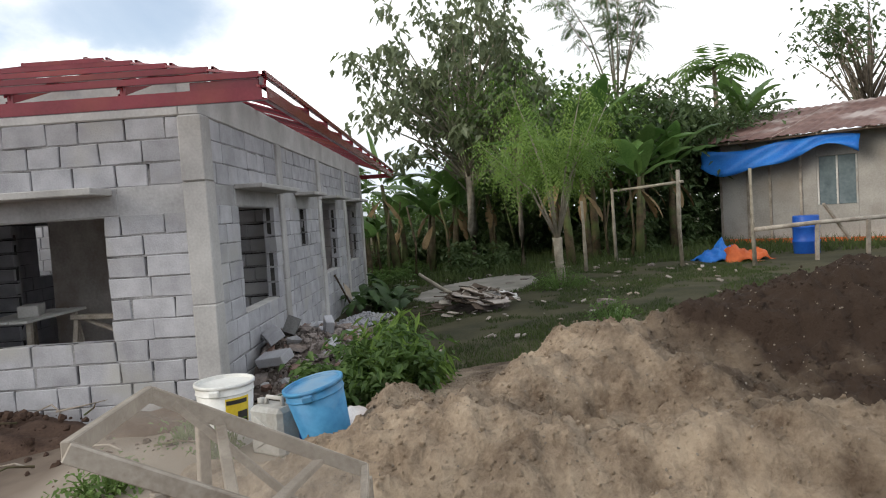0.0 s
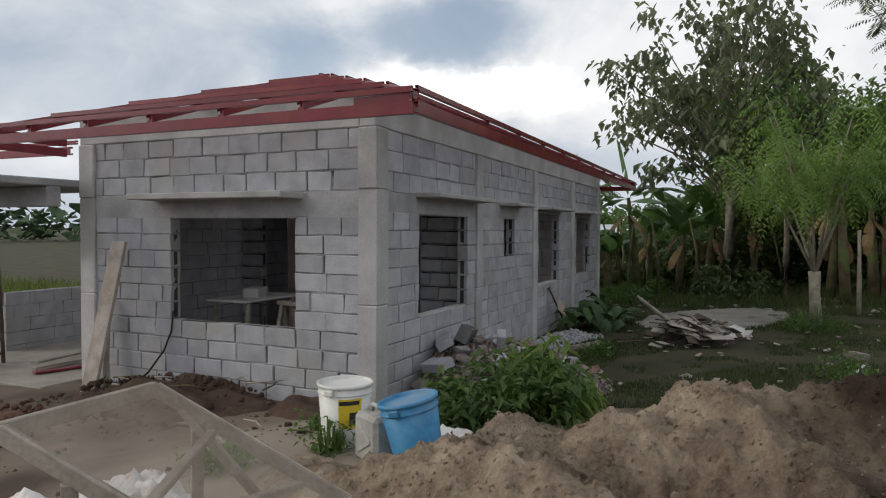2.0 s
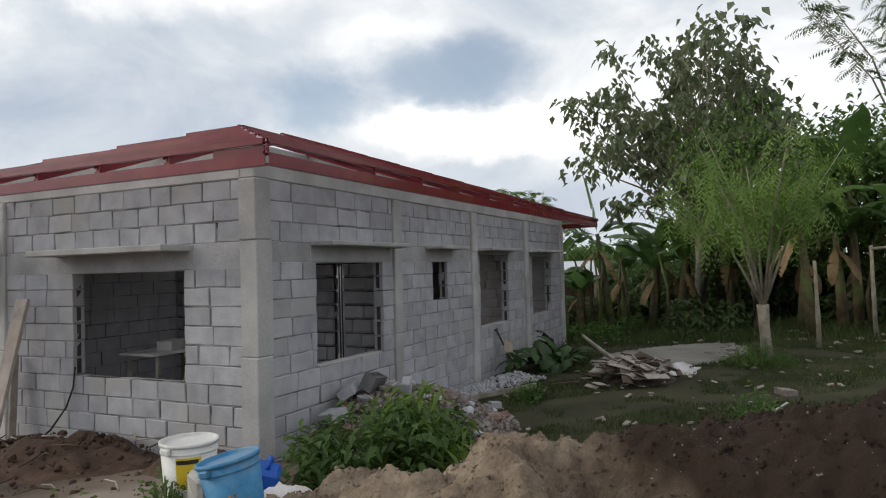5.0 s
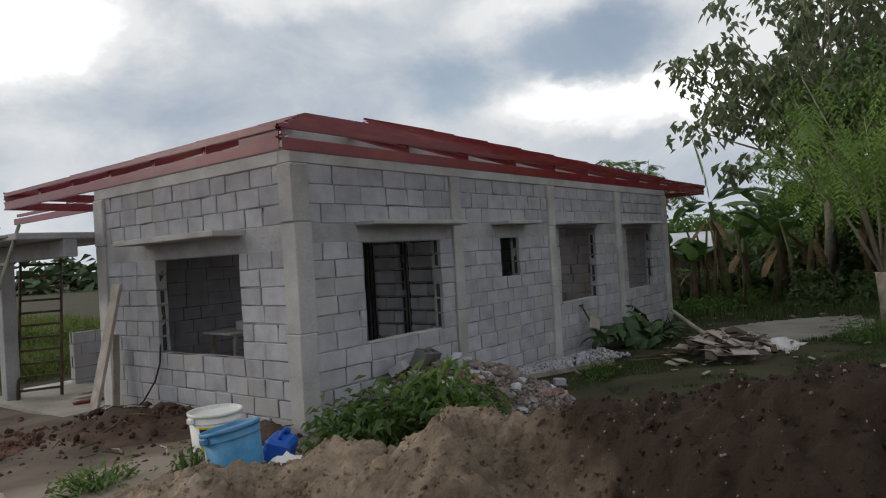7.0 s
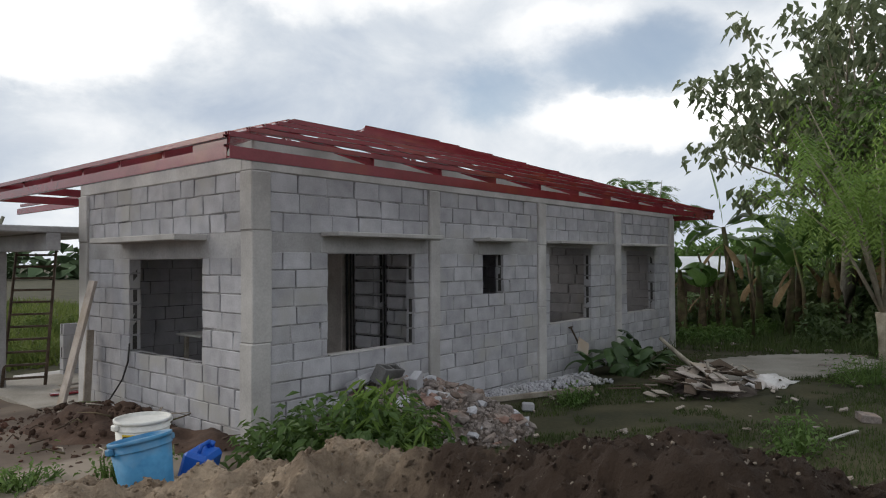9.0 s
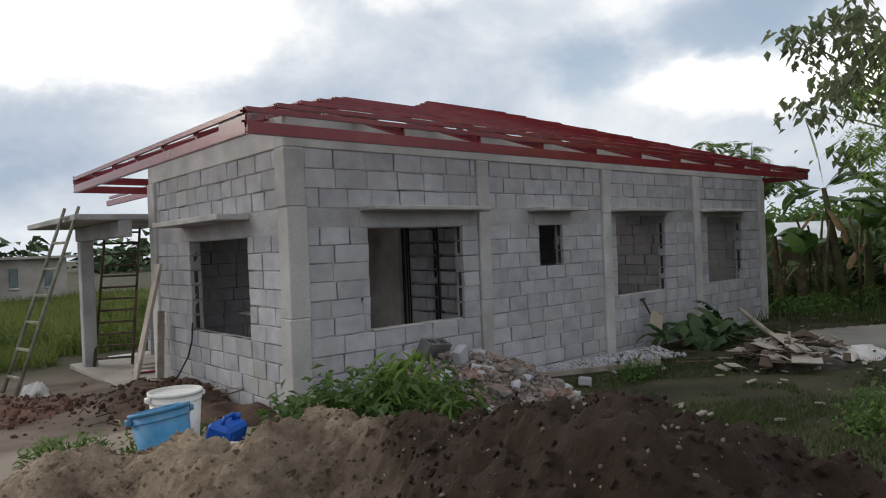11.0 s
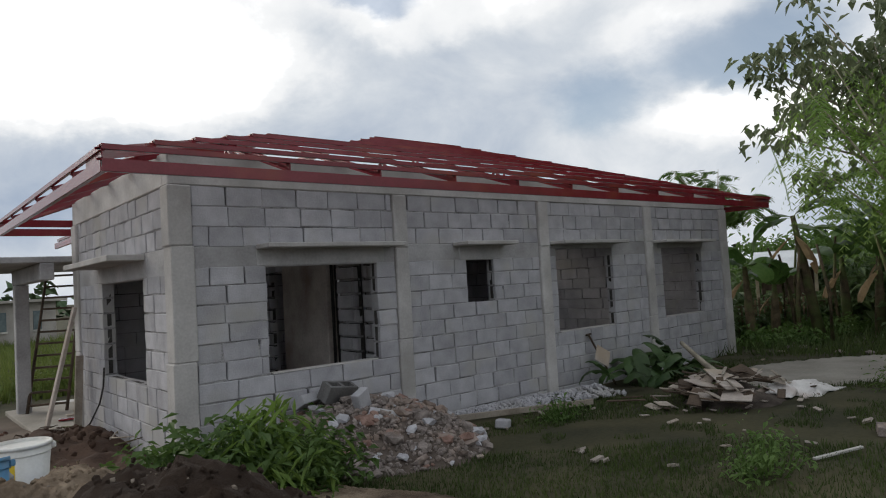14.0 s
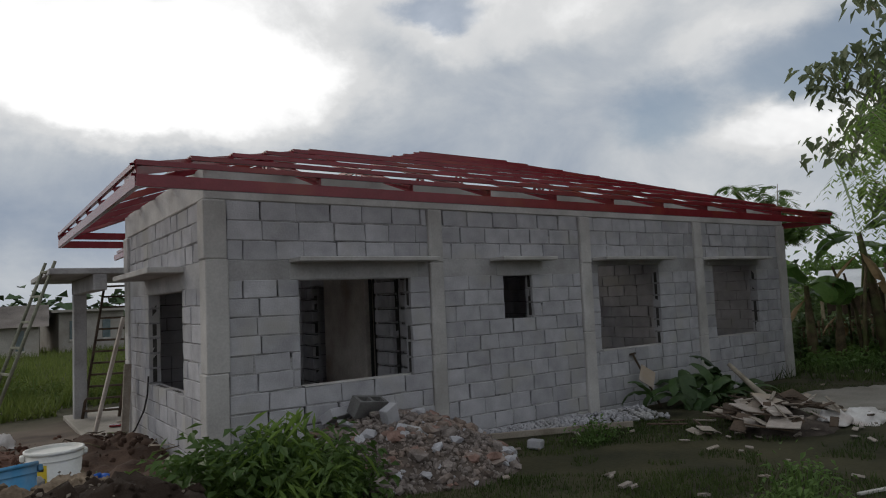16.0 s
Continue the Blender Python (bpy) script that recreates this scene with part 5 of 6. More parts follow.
crumpled("white_sacking", 6.05, -3.0, ground_z(6.05, -3.0) + 0.03, 0.4, 0.35, 0.16, SACK, "small crumpled white sack beside the boards", "sacking", 15.2)
for i in range(22):
    x, y = rnd.gauss(5.2, 0.8), rnd.gauss(-3.0, 0.45)
    sz = rnd.uniform(0.04, 0.13)
    b = box_part("board_chip", (sz, sz * rnd.uniform(0.3, 0.7), 0.012), pose(x, y, ground_z(x, y) + 0.035, rnd.gauss(0, 12), rnd.gauss(0, 12), rnd.uniform(0, 180)), PALE, None, "", 0.002)
    tagged(b, "small pale chip of board lying in the grass", "board chip", "board chips")

crumpled("plastic_bag", -1.55, 4.15, ground_z(-1.55, 4.15) + 0.03, 0.30, 0.26, 0.22, SACK, "crumpled pinkish plastic bag on the red soil", "bag", 31.0)

# concrete pad in the lawn
pad = tagged(sheet_grid("concrete_pad", [float(v) for v in np.arange(6.6, 10.6, 0.12)], [float(v) for v in np.arange(-4.4, -0.9, 0.12)], lambda x, y: ground_z(x, y) - 0.04 + (0.075 if ((x - 8.5) / 1.75) ** 2 + ((y + 2.75 + 0.25 * (x - 8.5)) / 1.25) ** 2 < 1 + 0.25 * bumps(x, y, 1.2, 2.0) else 0) + 0.01 * bumps(x, y, 5, 1), FLOOR), "grey washed-out cement pad in the grass", "pad", kind="structure")

# cut banana leaves lying by the wall
cut = thing("cut_leaf_pile", 6.5, -0.75, ground_z(6.5, -0.75), "cut banana leaves lying wilted at the wall", "banana leaves")
rnd = random.Random(71)
for i in range(46):
    v, f = banana_leaf(rnd, (rnd.uniform(-0.55, 1.1), rnd.uniform(-0.5, 0.35), rnd.uniform(0.02, 0.22)), rnd.uniform(0, 6.3), rnd.uniform(0.45, 0.8), rnd.uniform(0.14, 0.24), rnd.uniform(0.5, 1.45), rnd.uniform(1.6, 3.0))
    raw("leaf", v, f, LEAF_CUT, cut, smooth=True)

# ------------------------------------------------------------ plants near by

bush("leafy_bush", -0.25, -1.40, 0.62, 0.62, 0.66, 2500, 0.11, LEAF_BUSH, "low leafy green bush at the foot of the sand", 51)
bush("strap_leaf_bush", 0.1, -1.62, 0.5, 0.4, 0.80, 800, 0.21, LEAF_LIGHT, "bush with long drooping light green leaves", 52, wide=0.2, droop=0.7)
bush("leafy_bush", 0.45, -1.55, 0.6, 0.5, 0.62, 2300, 0.095, LEAF_BUSH, "dark green leafy bush beside the rubble", 53)
bush("weed", -1.62, -0.55, 0.14, 0.12, 0.30, 240, 0.05, LEAF_MID, "small weed growing against the bucket", 54, category="weed")
bush("weed", -2.05, 0.02, 0.33, 0.26, 0.20, 420, 0.055, LEAF_MID, "low weed clump in the trodden yard", 55, category="weed")
bush("weed", -1.15, -0.15, 0.2, 0.2, 0.16, 200, 0.05, LEAF_MID, "low weed behind the white bucket", 56, category="weed")
bush("weed", 2.75, -4.3, 0.35, 0.3, 0.38, 420, 0.06, LEAF_MID, "weed clump standing in the lawn", 57, category="weed")
bush("weed", 3.9, -1.4, 0.3, 0.25, 0.25, 300, 0.06, LEAF_MID, "weed clump standing in the lawn", 58, category="weed")
bush("weed", 6.9, -4.3, 0.6, 0.5, 0.45, 700, 0.09, LEAF_MID, "grass clump round the tree foot", 59, wide=0.15, category="weed")


def grass_field(name, label, count, where, lo, hi, width, mat, seed, skip=None):
    rnd = random.Random(seed)
    verts, faces = [], []
    while len(faces) < count:
        x, y = where(rnd)
        if skip and skip(x, y):
            continue
        z, a, h = ground_z(x, y) + 0.01, rnd.uniform(0, 6.3), rnd.uniform(lo, hi)
        lean = (rnd.gauss(0, 0.4) * h, rnd.gauss(0, 0.4) * h)
        n, c, s = len(verts), math.cos(a) * width, math.sin(a) * width
        verts += [(x - c, y - s, z - 0.02), (x + c, y + s, z - 0.02), (x + lean[0], y + lean[1], z + h)]
        faces.append((n, n + 1, n + 2))
    return tagged(raw(name, verts, faces, mat), label, "grass", kind="stuff")


def bare(x, y):
    if y > -0.8 and x < 6.4:
        return True
    if ((x - 8.5) / 1.75) ** 2 + ((y + 2.75 + 0.25 * (x - 8.5)) / 1.25) ** 2 < 1 or float(heap(x, y)) > 0.30 or rubble_z(x, y) > ground_z(x, y):
        return True
    return bumps(x, y, 0.55, 11.0) < -0.18 and bumps(x, y, 2.3, 4.0) < 0.25


grass_field("lawn_grass", "short patchy green lawn grass", 75000, lambda r: (0.6 + 12.5 * r.random() ** 1.35, -0.6 - 8.5 * r.random()), 0.018, 0.055, 0.006, GRASS, 61, bare)
grass_field("lawn_grass", "rough grass growing under the trees", 16000, lambda r: (r.uniform(10, 19), r.uniform(-14, 5)), 0.08, 0.32, 0.014, GRASS, 62)
grass_field("tall_grass", "tall yellow-green grass of the open field", 26000, lambda r: (r.uniform(-9, 9), 7.4 + 26 * r.random() ** 1.6), 0.12, 0.45, 0.022, TALLGRASS, 63, lambda x, y: -0.6 < x < 11 and y < 8.2)
rnd = random.Random(66)
for i in range(16):
    x, y = rnd.uniform(-4, 5), rnd.uniform(8.2, 16)
    bush("field_weed", x, y, rnd.uniform(0.4, 0.8), rnd.uniform(0.4, 0.8), rnd.uniform(0.4, 0.8), 380, 0.16, TALLGRASS, "tall green weed clump in the open field", 600 + i, wide=0.3, category="weed")

litter = thing("lawn_litter", 4.5, -4.0, 0.2, "bits of broken board and paper on the lawn", "litter", kind="stuff")
rnd = random.Random(67)
bm = bmesh.new()
for i in range(130):
    x, y = rnd.uniform(-2.5, 6.5), rnd.uniform(-4.0, 3.0)
    if bare(4.5 + x, -4.0 + y):
        continue
    s = rnd.uniform(0.015, 0.06)
    add_box(bm, -s, s, -s * 0.6, s * 0.6, -0.008, 0.012, pose(x, y, ground_z(4.5 + x, -4.0 + y) - 0.2 + 0.03, rnd.uniform(-25, 25), rnd.uniform(-25, 25), rnd.uniform(0, 180)))
part("scraps", bm, PALE, litter)
tagged(beam("pale_stick", (3.2, -4.45, 0.27), (3.75, -4.6, 0.27), 0.03, 0.02, BOARD), "pale stick lying in the lawn grass", "stick")
tagged(box_part("broken_block", (0.30, 0.18, 0.08), pose(4.4, -4.6, 0.28, 4, 3, 20), RUBBLE), "pale broken block lying in the lawn grass", "block piece")
rnd = random.Random(68)
for i in range(18):
    x, y = rnd.uniform(8, 12.5), rnd.uniform(-7.5, -0.5)
    ob = new("loose_stone", STONES[i % 7])
    ob.matrix_world = Matrix.LocRotScale((x, y, ground_z(x, y) + 0.03), Euler((0, 0, i)), (0.25, 0.2, 0.14))
    tagged(ob, "pale stone lying at the lawn's edge", "stone", "lawn stones")

# ------------------------------------------------------------ trees

feather_tree("feather_tree", 7.5, -4.42, 4.1, 1.0, 9, 48, 0.09, "young pollarded tree with slender limbs and feathery leaves", 70, length=1.0, leaflet=0.085, spread=0.5, cloud_leaves=900, mat=LEAF_LIGHT, sag=(1.8, 3.4))
tree("broadleaf_tree", 14.0, -2.9, 8.1, 5.5, 2.75, 2.6, 0.16, 110, 5600, 0.26, "tall open broadleaf tree with pale forked limbs", LEAF_GREY, PALEBARK, 72, droop=0.9, wide=0.6, spread=0.24, split=0.3)
tree("broadleaf_tree", 12.6, -4.2, 5.6, 4.1, 1.9, 1.7, 0.08, 55, 2400, 0.15, "slender tree with fine fresh green leaves", LEAF_MID, BARK, 73, spread=0.3)
tree("dense_tree", 16.5, -8.8, 5.6, 3.4, 2.8, 2.0, 0.2, 80, 7500, 0.26, "dense dark green tree behind the yard", LEAF_DARK, BARK, 74, spread=0.45)
tree("dense_tree", 18.5, -11.5, 5.2, 3.2, 2.8, 1.9, 0.2, 80, 7500, 0.28, "dense dark green tree behind the shed", LEAF_DARK, BARK, 75, spread=0.45)
tree("dense_tree", 20.0, -18.6, 9.5, 7.6, 2.6, 1.6, 0.2, 40, 1100, 0.28, "tall dark tree rising over the shed roof", LEAF_DARK, BARK, 76, spread=0.4)
tree("dense_tree", 14.6, -6.4, 6.0, 3.4, 2.1, 2.4, 0.12, 60, 4000, 0.22, "bushy green tree behind the lawn", LEAF_MID, BARK, 77, spread=0.4)
feather_tree("airy_tree", 17.0, -8.2, 10.6, 4.5, 10, 30, 0.12, "tall thin tree with a sparse feathery crown", 78, length=0.9, leaflet=0.17, spread=0.27, mat=LEAF_DARK)
feather_tree("papaya_tree", 13.0, 1.2, 4.3, 2.6, 8, 10, 0.09, "small tree with star-shaped leaves behind the house", 79, length=0.6, leaflet=0.22, spread=0.25, mat=LEAF_MID)
tree("thicket_tree", 17.5, -4.5, 5.2, 2.8, 2.4, 2.2, 0.12, 60, 7000, 0.24, "dark tangled thicket tree", LEAF_DARK, BARK, 80, spread=0.5, split=0.2)
tree("thicket_tree", 20.5, -1.2, 2.6, 1.4, 2.4, 1.1, 0.10, 50, 4500, 0.26, "dark tangled thicket tree", LEAF_MID, BARK, 81, spread=0.5, split=0.2)
tree("thicket_tree", 25.0, 3.5, 2.9, 1.6, 3.4, 1.1, 0.12, 50, 5000, 0.30, "green tree beyond the banana grove", LEAF_MID, BARK, 82, spread=0.5, split=0.25)
bush("undergrowth", 14.5, -7.2, 1.6, 1.4, 1.7, 2600, 0.22, LEAF_DARK, "dark undergrowth below the trees", 83)
bush("undergrowth", 13.2, -3.0, 1.2, 1.2, 0.9, 1500, 0.18, LEAF_DARK, "dark undergrowth below the trees", 84)
bush("undergrowth", 16.5, -10.0, 1.9, 1.6, 2.0, 2600, 0.24, LEAF_DARK, "dark undergrowth beside the shed", 85)
bush("undergrowth", 12.3, -0.3, 0.9, 0.9, 0.38, 1000, 0.14, LEAF_MID, "low green undergrowth at the end of the house", 86)
for x, y, h in ((13.1, 1.5, 1.15), (14.9, 0.75, 1.2), (16.4, -0.2, 1.3), (17.6, -1.2, 1.4)):
    bush("undergrowth", x, y, 1.1, 0.8, h, 1500, 0.2, LEAF_DARK, "dark undergrowth behind the stake fence", 870 + int(x))
rnd = random.Random(88)
for i in range(9):
    bush("undergrowth", 17.5 + rnd.uniform(-1, 1.5), -9.5 + 1.5 * i, 1.3, 1.3, rnd.uniform(1.7, 2.5), 1300, 0.30, LEAF_DARK, "dark undergrowth far back in the thicket", 880 + i)
bush("undergrowth", 14.6, -0.6, 1.6, 1.3, 0.42, 1500, 0.15, LEAF_MID, "green undergrowth among the banana stems", 87)
for i, (x, y, h, n, ln) in enumerate([(15.4, -1.5, 2.2, 7, 1.7), (14.2, -1.6, 1.7, 6, 1.5), (14.9, -0.75, 1.75, 6, 1.4), (15.7, -2.4, 2.3, 7, 1.7), (14.4, -2.3, 1.9, 6, 1.5), (13.3, 0.2, 1.3, 5, 1.1), (11.2, -5.3, 2.7, 8, 2.0), (12.4, -6.0, 2.3, 8, 1.8), (13.2, -6.4, 3.5, 8, 2.3), (13.2, -5.2, 2.0, 7, 1.7), (12.0, -7.3, 2.2, 7, 1.7), (13.6, -7.8, 2.5, 8, 1.9), (14.4, -9.0, 2.6, 8, 2.0), (17.2, -12.6, 4.2, 8, 2.3), (15.0, -3.6, 2.3, 8, 1.8)]):
    banana(x, y, h, 90 + i, n, ln)
banana(13.6, -0.62, 2.75, 190, 0, label="tall leaning banana plant with one upright leaf at the eave", dry=3, lean=(-0.2, 0.3),
       blades=[(110, 1.75, 0.62, 1.5, 0.35), (-70, 2.3, 0.5, 1.0, 1.9), (-85, 2.0, 0.5, 0.55, 1.7), (100, 1.3, 0.45, 0.1, 2.2), (-40, 1.6, 0.5, 0.9, 2.6), (60, 1.6, 0.4, 0.4, 2.0)])
banana(12.7, 0.45, 1.75, 191, 0, label="stunted banana plant with hanging dark leaves behind the house", dry=1, blades=[(100, 1.2, 0.5, 0.9, 3.2), (-70, 1.1, 0.5, 0.9, 3.4), (170, 1.3, 0.45, 1.2, 2.6), (-120, 1.1, 0.5, 0.6, 3.0)])
rnd = random.Random(99)
for i in range(16):
    x, y = rnd.uniform(12.0, 15.5), rnd.uniform(-8.5, 0.8)
    stalk = tube("bare_stem", [(x, y, ground_z(x, y) - 0.05), (x + rnd.uniform(-0.1, 0.1), y + rnd.uniform(-0.1, 0.1), rnd.uniform(0.9, 1.4)), (x + rnd.uniform(-0.25, 0.25), y + rnd.uniform(-0.25, 0.25), rnd.uniform(1.8, 2.6))], [0.055, 0.04, 0.025], STEM, sides=6)
    tagged(stalk, "bare brown plant stem in the thicket", "stem", "thicket stems")


def palm(x, y, h, seed):
    rnd = random.Random(seed)
    t = thing("coconut_palm", x, y, ground_z(x, y) - 0.1, "distant coconut palm with drooping fronds", "palm", "far palms")
    tube("trunk", [(0, 0, 0), (0.3, 0.1, h * 0.5), (0.5, 0.1, h)], [0.2, 0.15, 0.11], BARK, t)
    crown = [frond_data(rnd, (0.5, 0.1, h), (math.cos(a), math.sin(a), rnd.uniform(0.2, 1.2)), 3.2, 0.75, 12, rnd.uniform(1.2, 2.4)) for a in [0.45 * k for k in range(14)]]
    v, f = join_data(crown)
    raw("crown", v, f, LEAF_MID, t)


for i, (x, y, h) in enumerate([(30, -17, 8.5)]):
    palm(x, y, h, 120 + i)
rnd = random.Random(130)
spots = []
for i in range(260):
    a = rnd.uniform(0, 2 * math.pi)
    r = rnd.uniform(85, 120)
    spots.append((r * math.cos(a), r * math.sin(a), rnd.uniform(0.5, 3.2)))
v, f = leaf_cloud(rnd, spots, 9000, 1.9, 1.9, 0.2, 0.8)
tagged(raw("far_woods", v, f, HILL), "low line of distant trees", "woods", kind="stuff")

# ------------------------------------------------------------ post frame, shed and far houses

goal = thing("post_frame", 0, 0, 0, "frame of two rough posts with a pole across", "post frame")
A, B = Vector((8.75, -7.3, ground_z(8.75, -7.3) - 0.1)), Vector((11.2, -6.45, ground_z(11.2, -6.45) - 0.1))
tube("post", [A, A + Vector((0.0, 0.03, 1.2)), A + Vector((0.02, 0, 2.25))], [0.055, 0.05, 0.045], PALEBARK, goal)
tube("post", [B, B + Vector((0.02, 0.02, 1.0)), B + Vector((0.0, 0.03, 2.0))], [0.05, 0.045, 0.04], PALEBARK, goal)
tube("crossbar", [A + Vector((-0.1, -0.05, 1.98)), A.lerp(B, 0.5) + Vector((0, 0, 1.95)), B + Vector((0.05, 0.03, 1.93))], [0.035, 0.033, 0.03], PALEBARK, goal)
for x, y, h in ((9.4, -5.3, 1.7), (8.1, -8.6, 2.15)):
    p = tube("rough_post", [(x, y, ground_z(x, y) - 0.1), (x + 0.03, y, h * 0.5), (x + 0.02, y + 0.02, h + 0.2)], [0.05, 0.045, 0.035], PALEBARK)
    tagged(p, "single rough wooden post standing on the lawn", "post", "yard posts")
rail = thing("yard_rail", 0, 0, 0, "low rail of rough poles on short posts", "rail")
tube("pole", [(8.1, -8.6, 1.05), (8.4, -10.0, 1.10), (8.6, -12.5, 1.15)], 0.05, WOOD, rail)
for y in (-10.1, -11.2):
    beam("post", (8.45, y, ground_z(8.4, y) - 0.1), (8.4, y, 1.1), 0.07, 0.07, WOOD, rail)
beam("brace", (8.6, -10.9, 0.7), (8.5, -10.3, 1.5), 0.06, 0.05, WOOD, rail)

shed = thing("shed", 15.4, -10.9, ground_z(15.4, -10.9), "low grey block shed with a rusty sheet roof", "shed", rz=-133.1)


def shed_box(name, x0, x1, y0, y1, z0, z1, mat, label="", bevel=0.01):
    return box_part(name, (x1 - x0, y1 - y0, z1 - z0), pose((x0 + x1) / 2, (y0 + y1) / 2, (z0 + z1) / 2), mat, shed, label, bevel)


shed_box("wall", 0, 2.76, 0, 0.15, -0.2, 3.1, RENDER)
shed_box("wall", 3.80, 9.5, 0, 0.15, -0.2, 3.1, RENDER)
shed_box("wall", 2.76, 3.80, 0, 0.15, -0.2, 1.05, RENDER)
shed_box("wall", 2.76, 3.80, 0, 0.15, 2.45, 3.1, RENDER)
shed_box("wall", 0, 0.15, 0.152, 5.0, -0.2, 3.1, RENDER)
shed_box("wall", 9.35, 9.5, 0.152, 5.0, -0.2, 3.1, RENDER)
shed_box("wall", 0.152, 9.348, 4.85, 5.0, -0.2, 3.1, RENDER)
window = shed_box("window", 2.77, 3.79, 0.04, 0.08, 1.06, 2.44, GLASS, "dark louvred window with pale frame")
for x in (2.79, 3.28, 3.77):
    box_part("frame", (0.05, 0.06, 1.38), pose(x, 0.03, 1.75), BOARD, window)
for x in (-0.02, 0.8, 1.45, 2.3):
    shed_box("post", x, x + 0.07, -0.06, -0.004, -0.1, 3.0, WOOD)
shed_box("ledge", 0.1, 9.3, -0.25, -0.07, -0.1, 0.12, ORANGE, "orange sheet folded along the wall foot")
# corrugated roof
verts, nx = [], 130
for j in range(2):
    for i in range(nx):
        u = -0.9 + 11.0 * i / (nx - 1)
        verts.append((u, (-0.85, 5.4)[j], (3.12, 4.5)[j] + 0.02 * math.sin(i * 1.9) + 0.05 * noise.noise((u, j, 0))))
sheet = raw("roof", verts, [(i, i + 1, nx + i + 1, nx + i) for i in range(nx - 1)], RUST, shed, "rusty corrugated roof sheets")
sheet.modifiers.new("thick", "SOLIDIFY").thickness = 0.015
for x in (-0.6, 0.6, 1.8, 3.0, 4.2, 5.4):
    beam("rafter", (x, -0.8, 3.07), (x, 5.2, 4.40), 0.05, 0.07, WOOD, shed)
shed_box("batten", -0.8, 9.8, -0.78, -0.72, 3.02, 3.09, DARKWOOD)
verts = []
for j in range(7):
    for i in range(40):
        u = i / 39
        verts.append((-0.30 + 4.3 * u, -0.62 - 0.06 * math.sin(u * 17 + j) - 0.03 * j, 3.0 - (0.06 + 0.12 * math.sin(math.pi * u * 2.0)) - (0.55 + 0.16 * math.sin(u * 5.5) + 0.1 * math.sin(u * 13)) * j / 6))
tarp = raw("tarpaulin", verts, [(j * 40 + i, j * 40 + i + 1, (j + 1) * 40 + i + 1, (j + 1) * 40 + i) for j in range(6) for i in range(39)], TARP, shed, "bright blue tarpaulin hung from the eave", True)
tarp.modifiers.new("thick", "SOLIDIFY").thickness = 0.006

drum = thing("plastic_drum", 10.1, -10.75, ground_z(10.1, -10.7) - 0.02, "blue plastic drum standing by the shed", "drum")
turned("body", [(0.26, 0), (0.285, 0.03), (0.29, 0.28), (0.305, 0.30), (0.305, 0.33), (0.29, 0.35), (0.29, 0.62), (0.305, 0.64), (0.305, 0.67), (0.29, 0.69), (0.285, 0.9), (0.27, 0.93), (0.001, 0.92)], DEEPBLUE, drum)
crumpled("blue_tarp_bundle", 9.6, -8.3, ground_z(9.6, -8.3), 0.9, 0.7, 0.30, TARP, "bundle of blue tarpaulin on the grass", "tarpaulin", 21.0)
crumpled("blue_tarp_bundle", 9.9, -8.7, ground_z(9.9, -8.7), 0.7, 0.6, 0.42, TARP, "folded blue tarpaulin on the grass", "tarpaulin", 22.0)
crumpled("orange_tarp_bundle", 9.3, -8.75, ground_z(9.3, -8.75), 0.9, 0.7, 0.34, ORANGE, "bundle of orange tarpaulin on the grass", "tarpaulin", 23.0)
crumpled("orange_tarp_bundle", 9.6, -9.3, ground_z(9.6, -9.3), 0.8, 0.5, 0.26, ORANGE, "spread orange tarpaulin on the grass", "tarpaulin", 24.0)

hut = thing("hut", 17.0, 1.4, ground_z(17, 1.4), "small bamboo hut with a bright zinc roof", "hut", rz=20)
for sx in (-1, 1):
    v = [(0, -0.8, 2.05), (0, 0.8, 2.05), (sx * 1.0, 0.8, 1.6), (sx * 1.0, -0.8, 1.6)]
    r = raw("roof", v, [(0, 1, 2, 3)], ZINC, hut, "bright corrugated zinc sheet")
    r.modifiers.new("thick", "SOLIDIFY").thickness = 0.02
    for sy in (-0.7, 0.7):
        beam("post", (sx * 0.8, sy, 0), (sx * 0.8, sy, 1.6), 0.08, 0.08, BAMBOO, hut)
box_part("wall", (1.5, 0.05, 1.5), pose(0, -0.62, 0.75), DARKWOOD, hut, "dark weathered plank wall")
box_part("wall", (0.05, 1.2, 1.5), pose(-0.74, 0, 0.75), DARKWOOD, hut, "dark weathered plank wall")
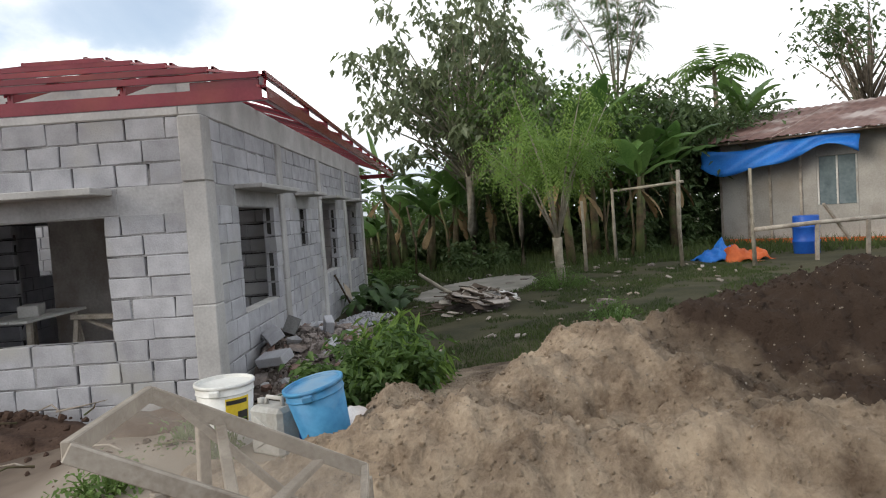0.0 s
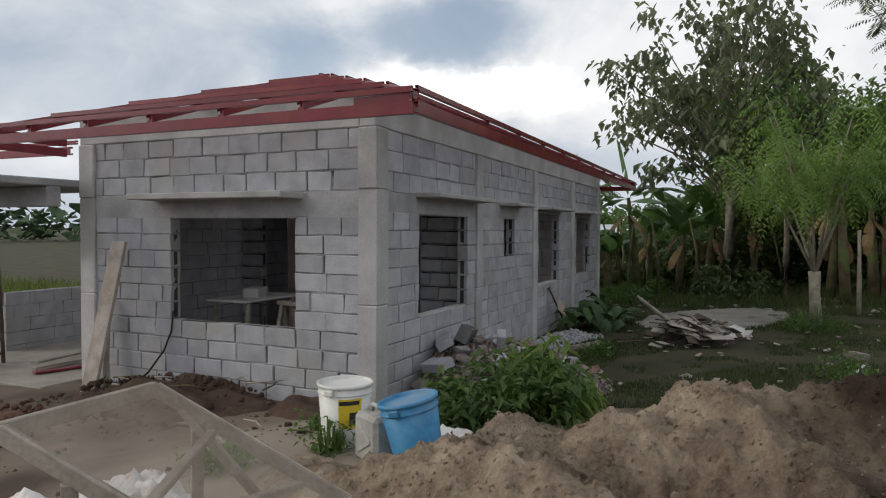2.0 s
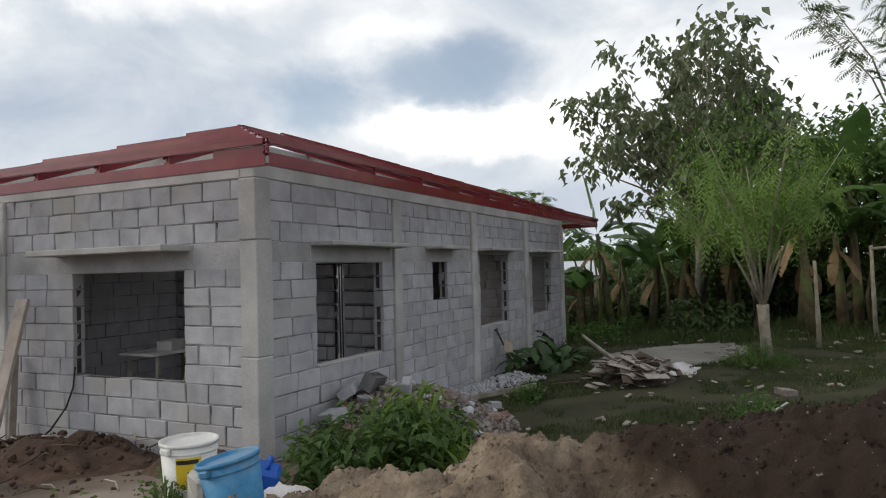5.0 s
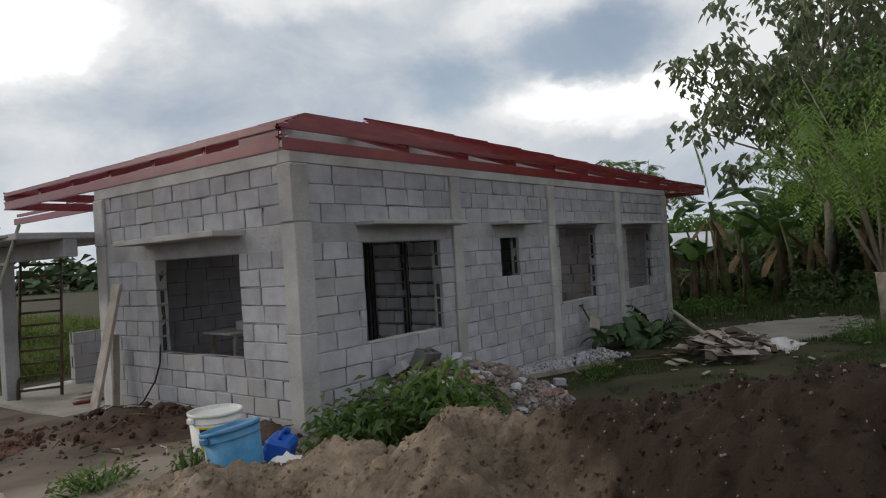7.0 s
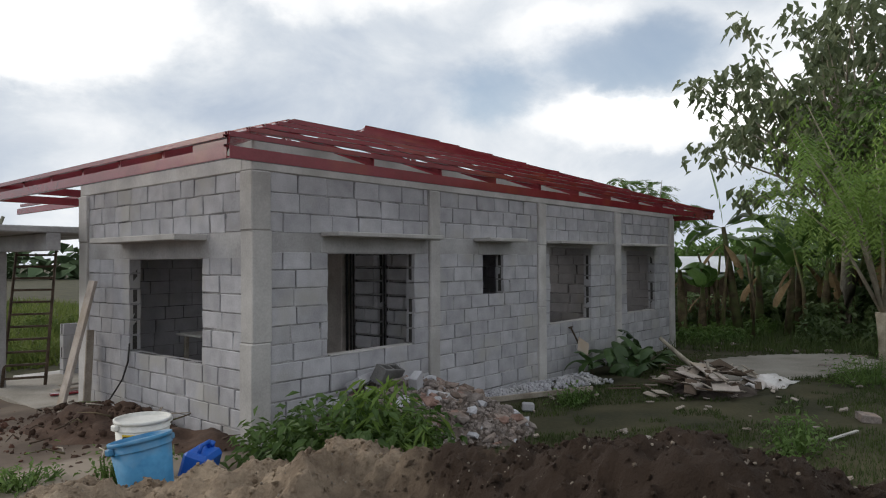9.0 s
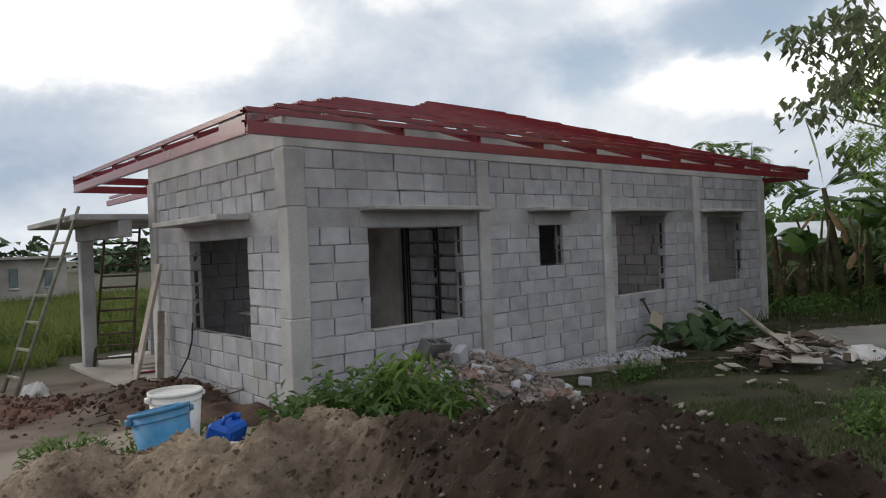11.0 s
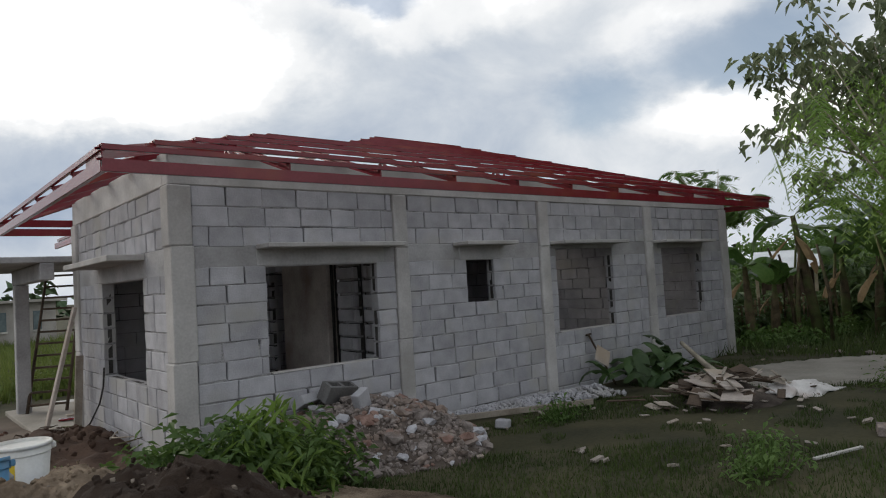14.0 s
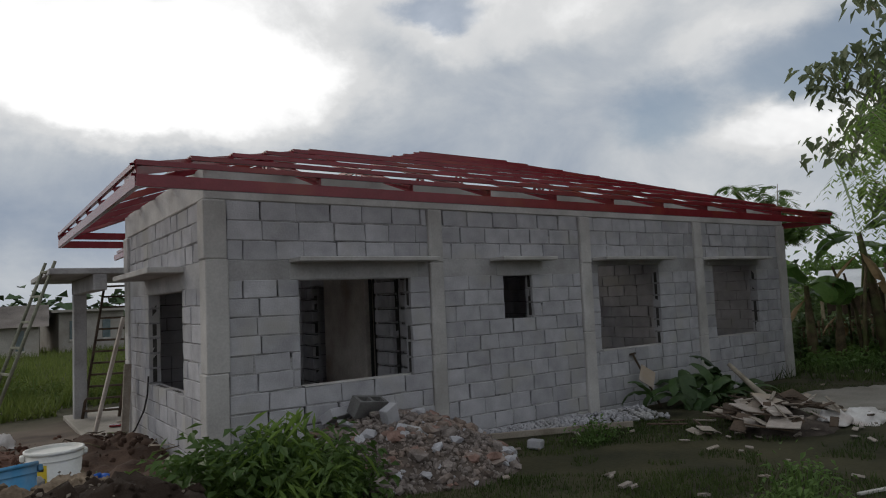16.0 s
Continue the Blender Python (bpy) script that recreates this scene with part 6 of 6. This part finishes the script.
for z in (0.35, 0.7, 1.05, 1.4):
    beam("plank", (-0.77, -0.66, z), (0.77, -0.66, z), 0.02, 0.24, WOOD, hut)
fence = thing("bamboo_fence", 13.4, 1.1, 0, "fence of upright bamboo stakes behind the banana plants", "fence")
rnd = random.Random(140)
for i in range(58):
    x, y = i * 0.11, -0.055 * i
    beam("stake", (x, y, -0.1), (x + rnd.uniform(-0.06, 0.06), y, rnd.uniform(0.6, 0.95)), 0.045, 0.03, SHADEWOOD, fence)
for z in (0.3, 0.75):
    beam("pole", (-0.1, 0.08, z), (6.4, -3.12, z), 0.04, 0.04, SHADEWOOD, fence)


def far_house(x, y, w, d, h, mat, roof_mat, label, turn, gable=True):
    t = thing("house", x, y, 0, label, "house", rz=turn)
    box_part("wall", (w, d, h), pose(0, 0, h / 2), mat, t)
    v = [(-w / 2 - 0.4, -d / 2 - 0.5, h), (w / 2 + 0.4, -d / 2 - 0.5, h), (w / 2 + 0.4, d / 2 + 0.5, h), (-w / 2 - 0.4, d / 2 + 0.5, h), (-w / 2 - 0.4, 0, h + 1.0), (w / 2 + 0.4, 0, h + 1.0)]
    if gable:
        raw("roof", v, [(0, 1, 5, 4), (2, 3, 4, 5), (0, 4, 3), (1, 2, 5), (0, 3, 2, 1)], roof_mat, t)
    else:
        box_part("roof", (w + 0.8, d + 0.8, 0.12), pose(0, 0, h + 0.06), roof_mat, t)
    for k in (-0.28, 0.22):
        win = box_part("window", (w * 0.12, 0.08, 0.9), pose(w * k, -d / 2 - 0.02, h * 0.55), GLASS, t)
        box_part("sill", (w * 0.14, 0.12, 0.08), pose(w * k, -d / 2 - 0.04, h * 0.55 - 0.5), BOARD, win)


far_house(2.9, 33, 3.0, 4, 1.95, RENDER, RENDER, "plain grey one-storey house beyond the field", 8, False)
far_house(-0.4, 31, 2.6, 4, 1.35, RENDER, OLDROOF, "low house with a brown gable roof beyond the field", -5)
far_house(-9.0, 48, 6, 5, 2.3, TARP, ZINC, "small blue house with a pale roof beyond the field", 5)
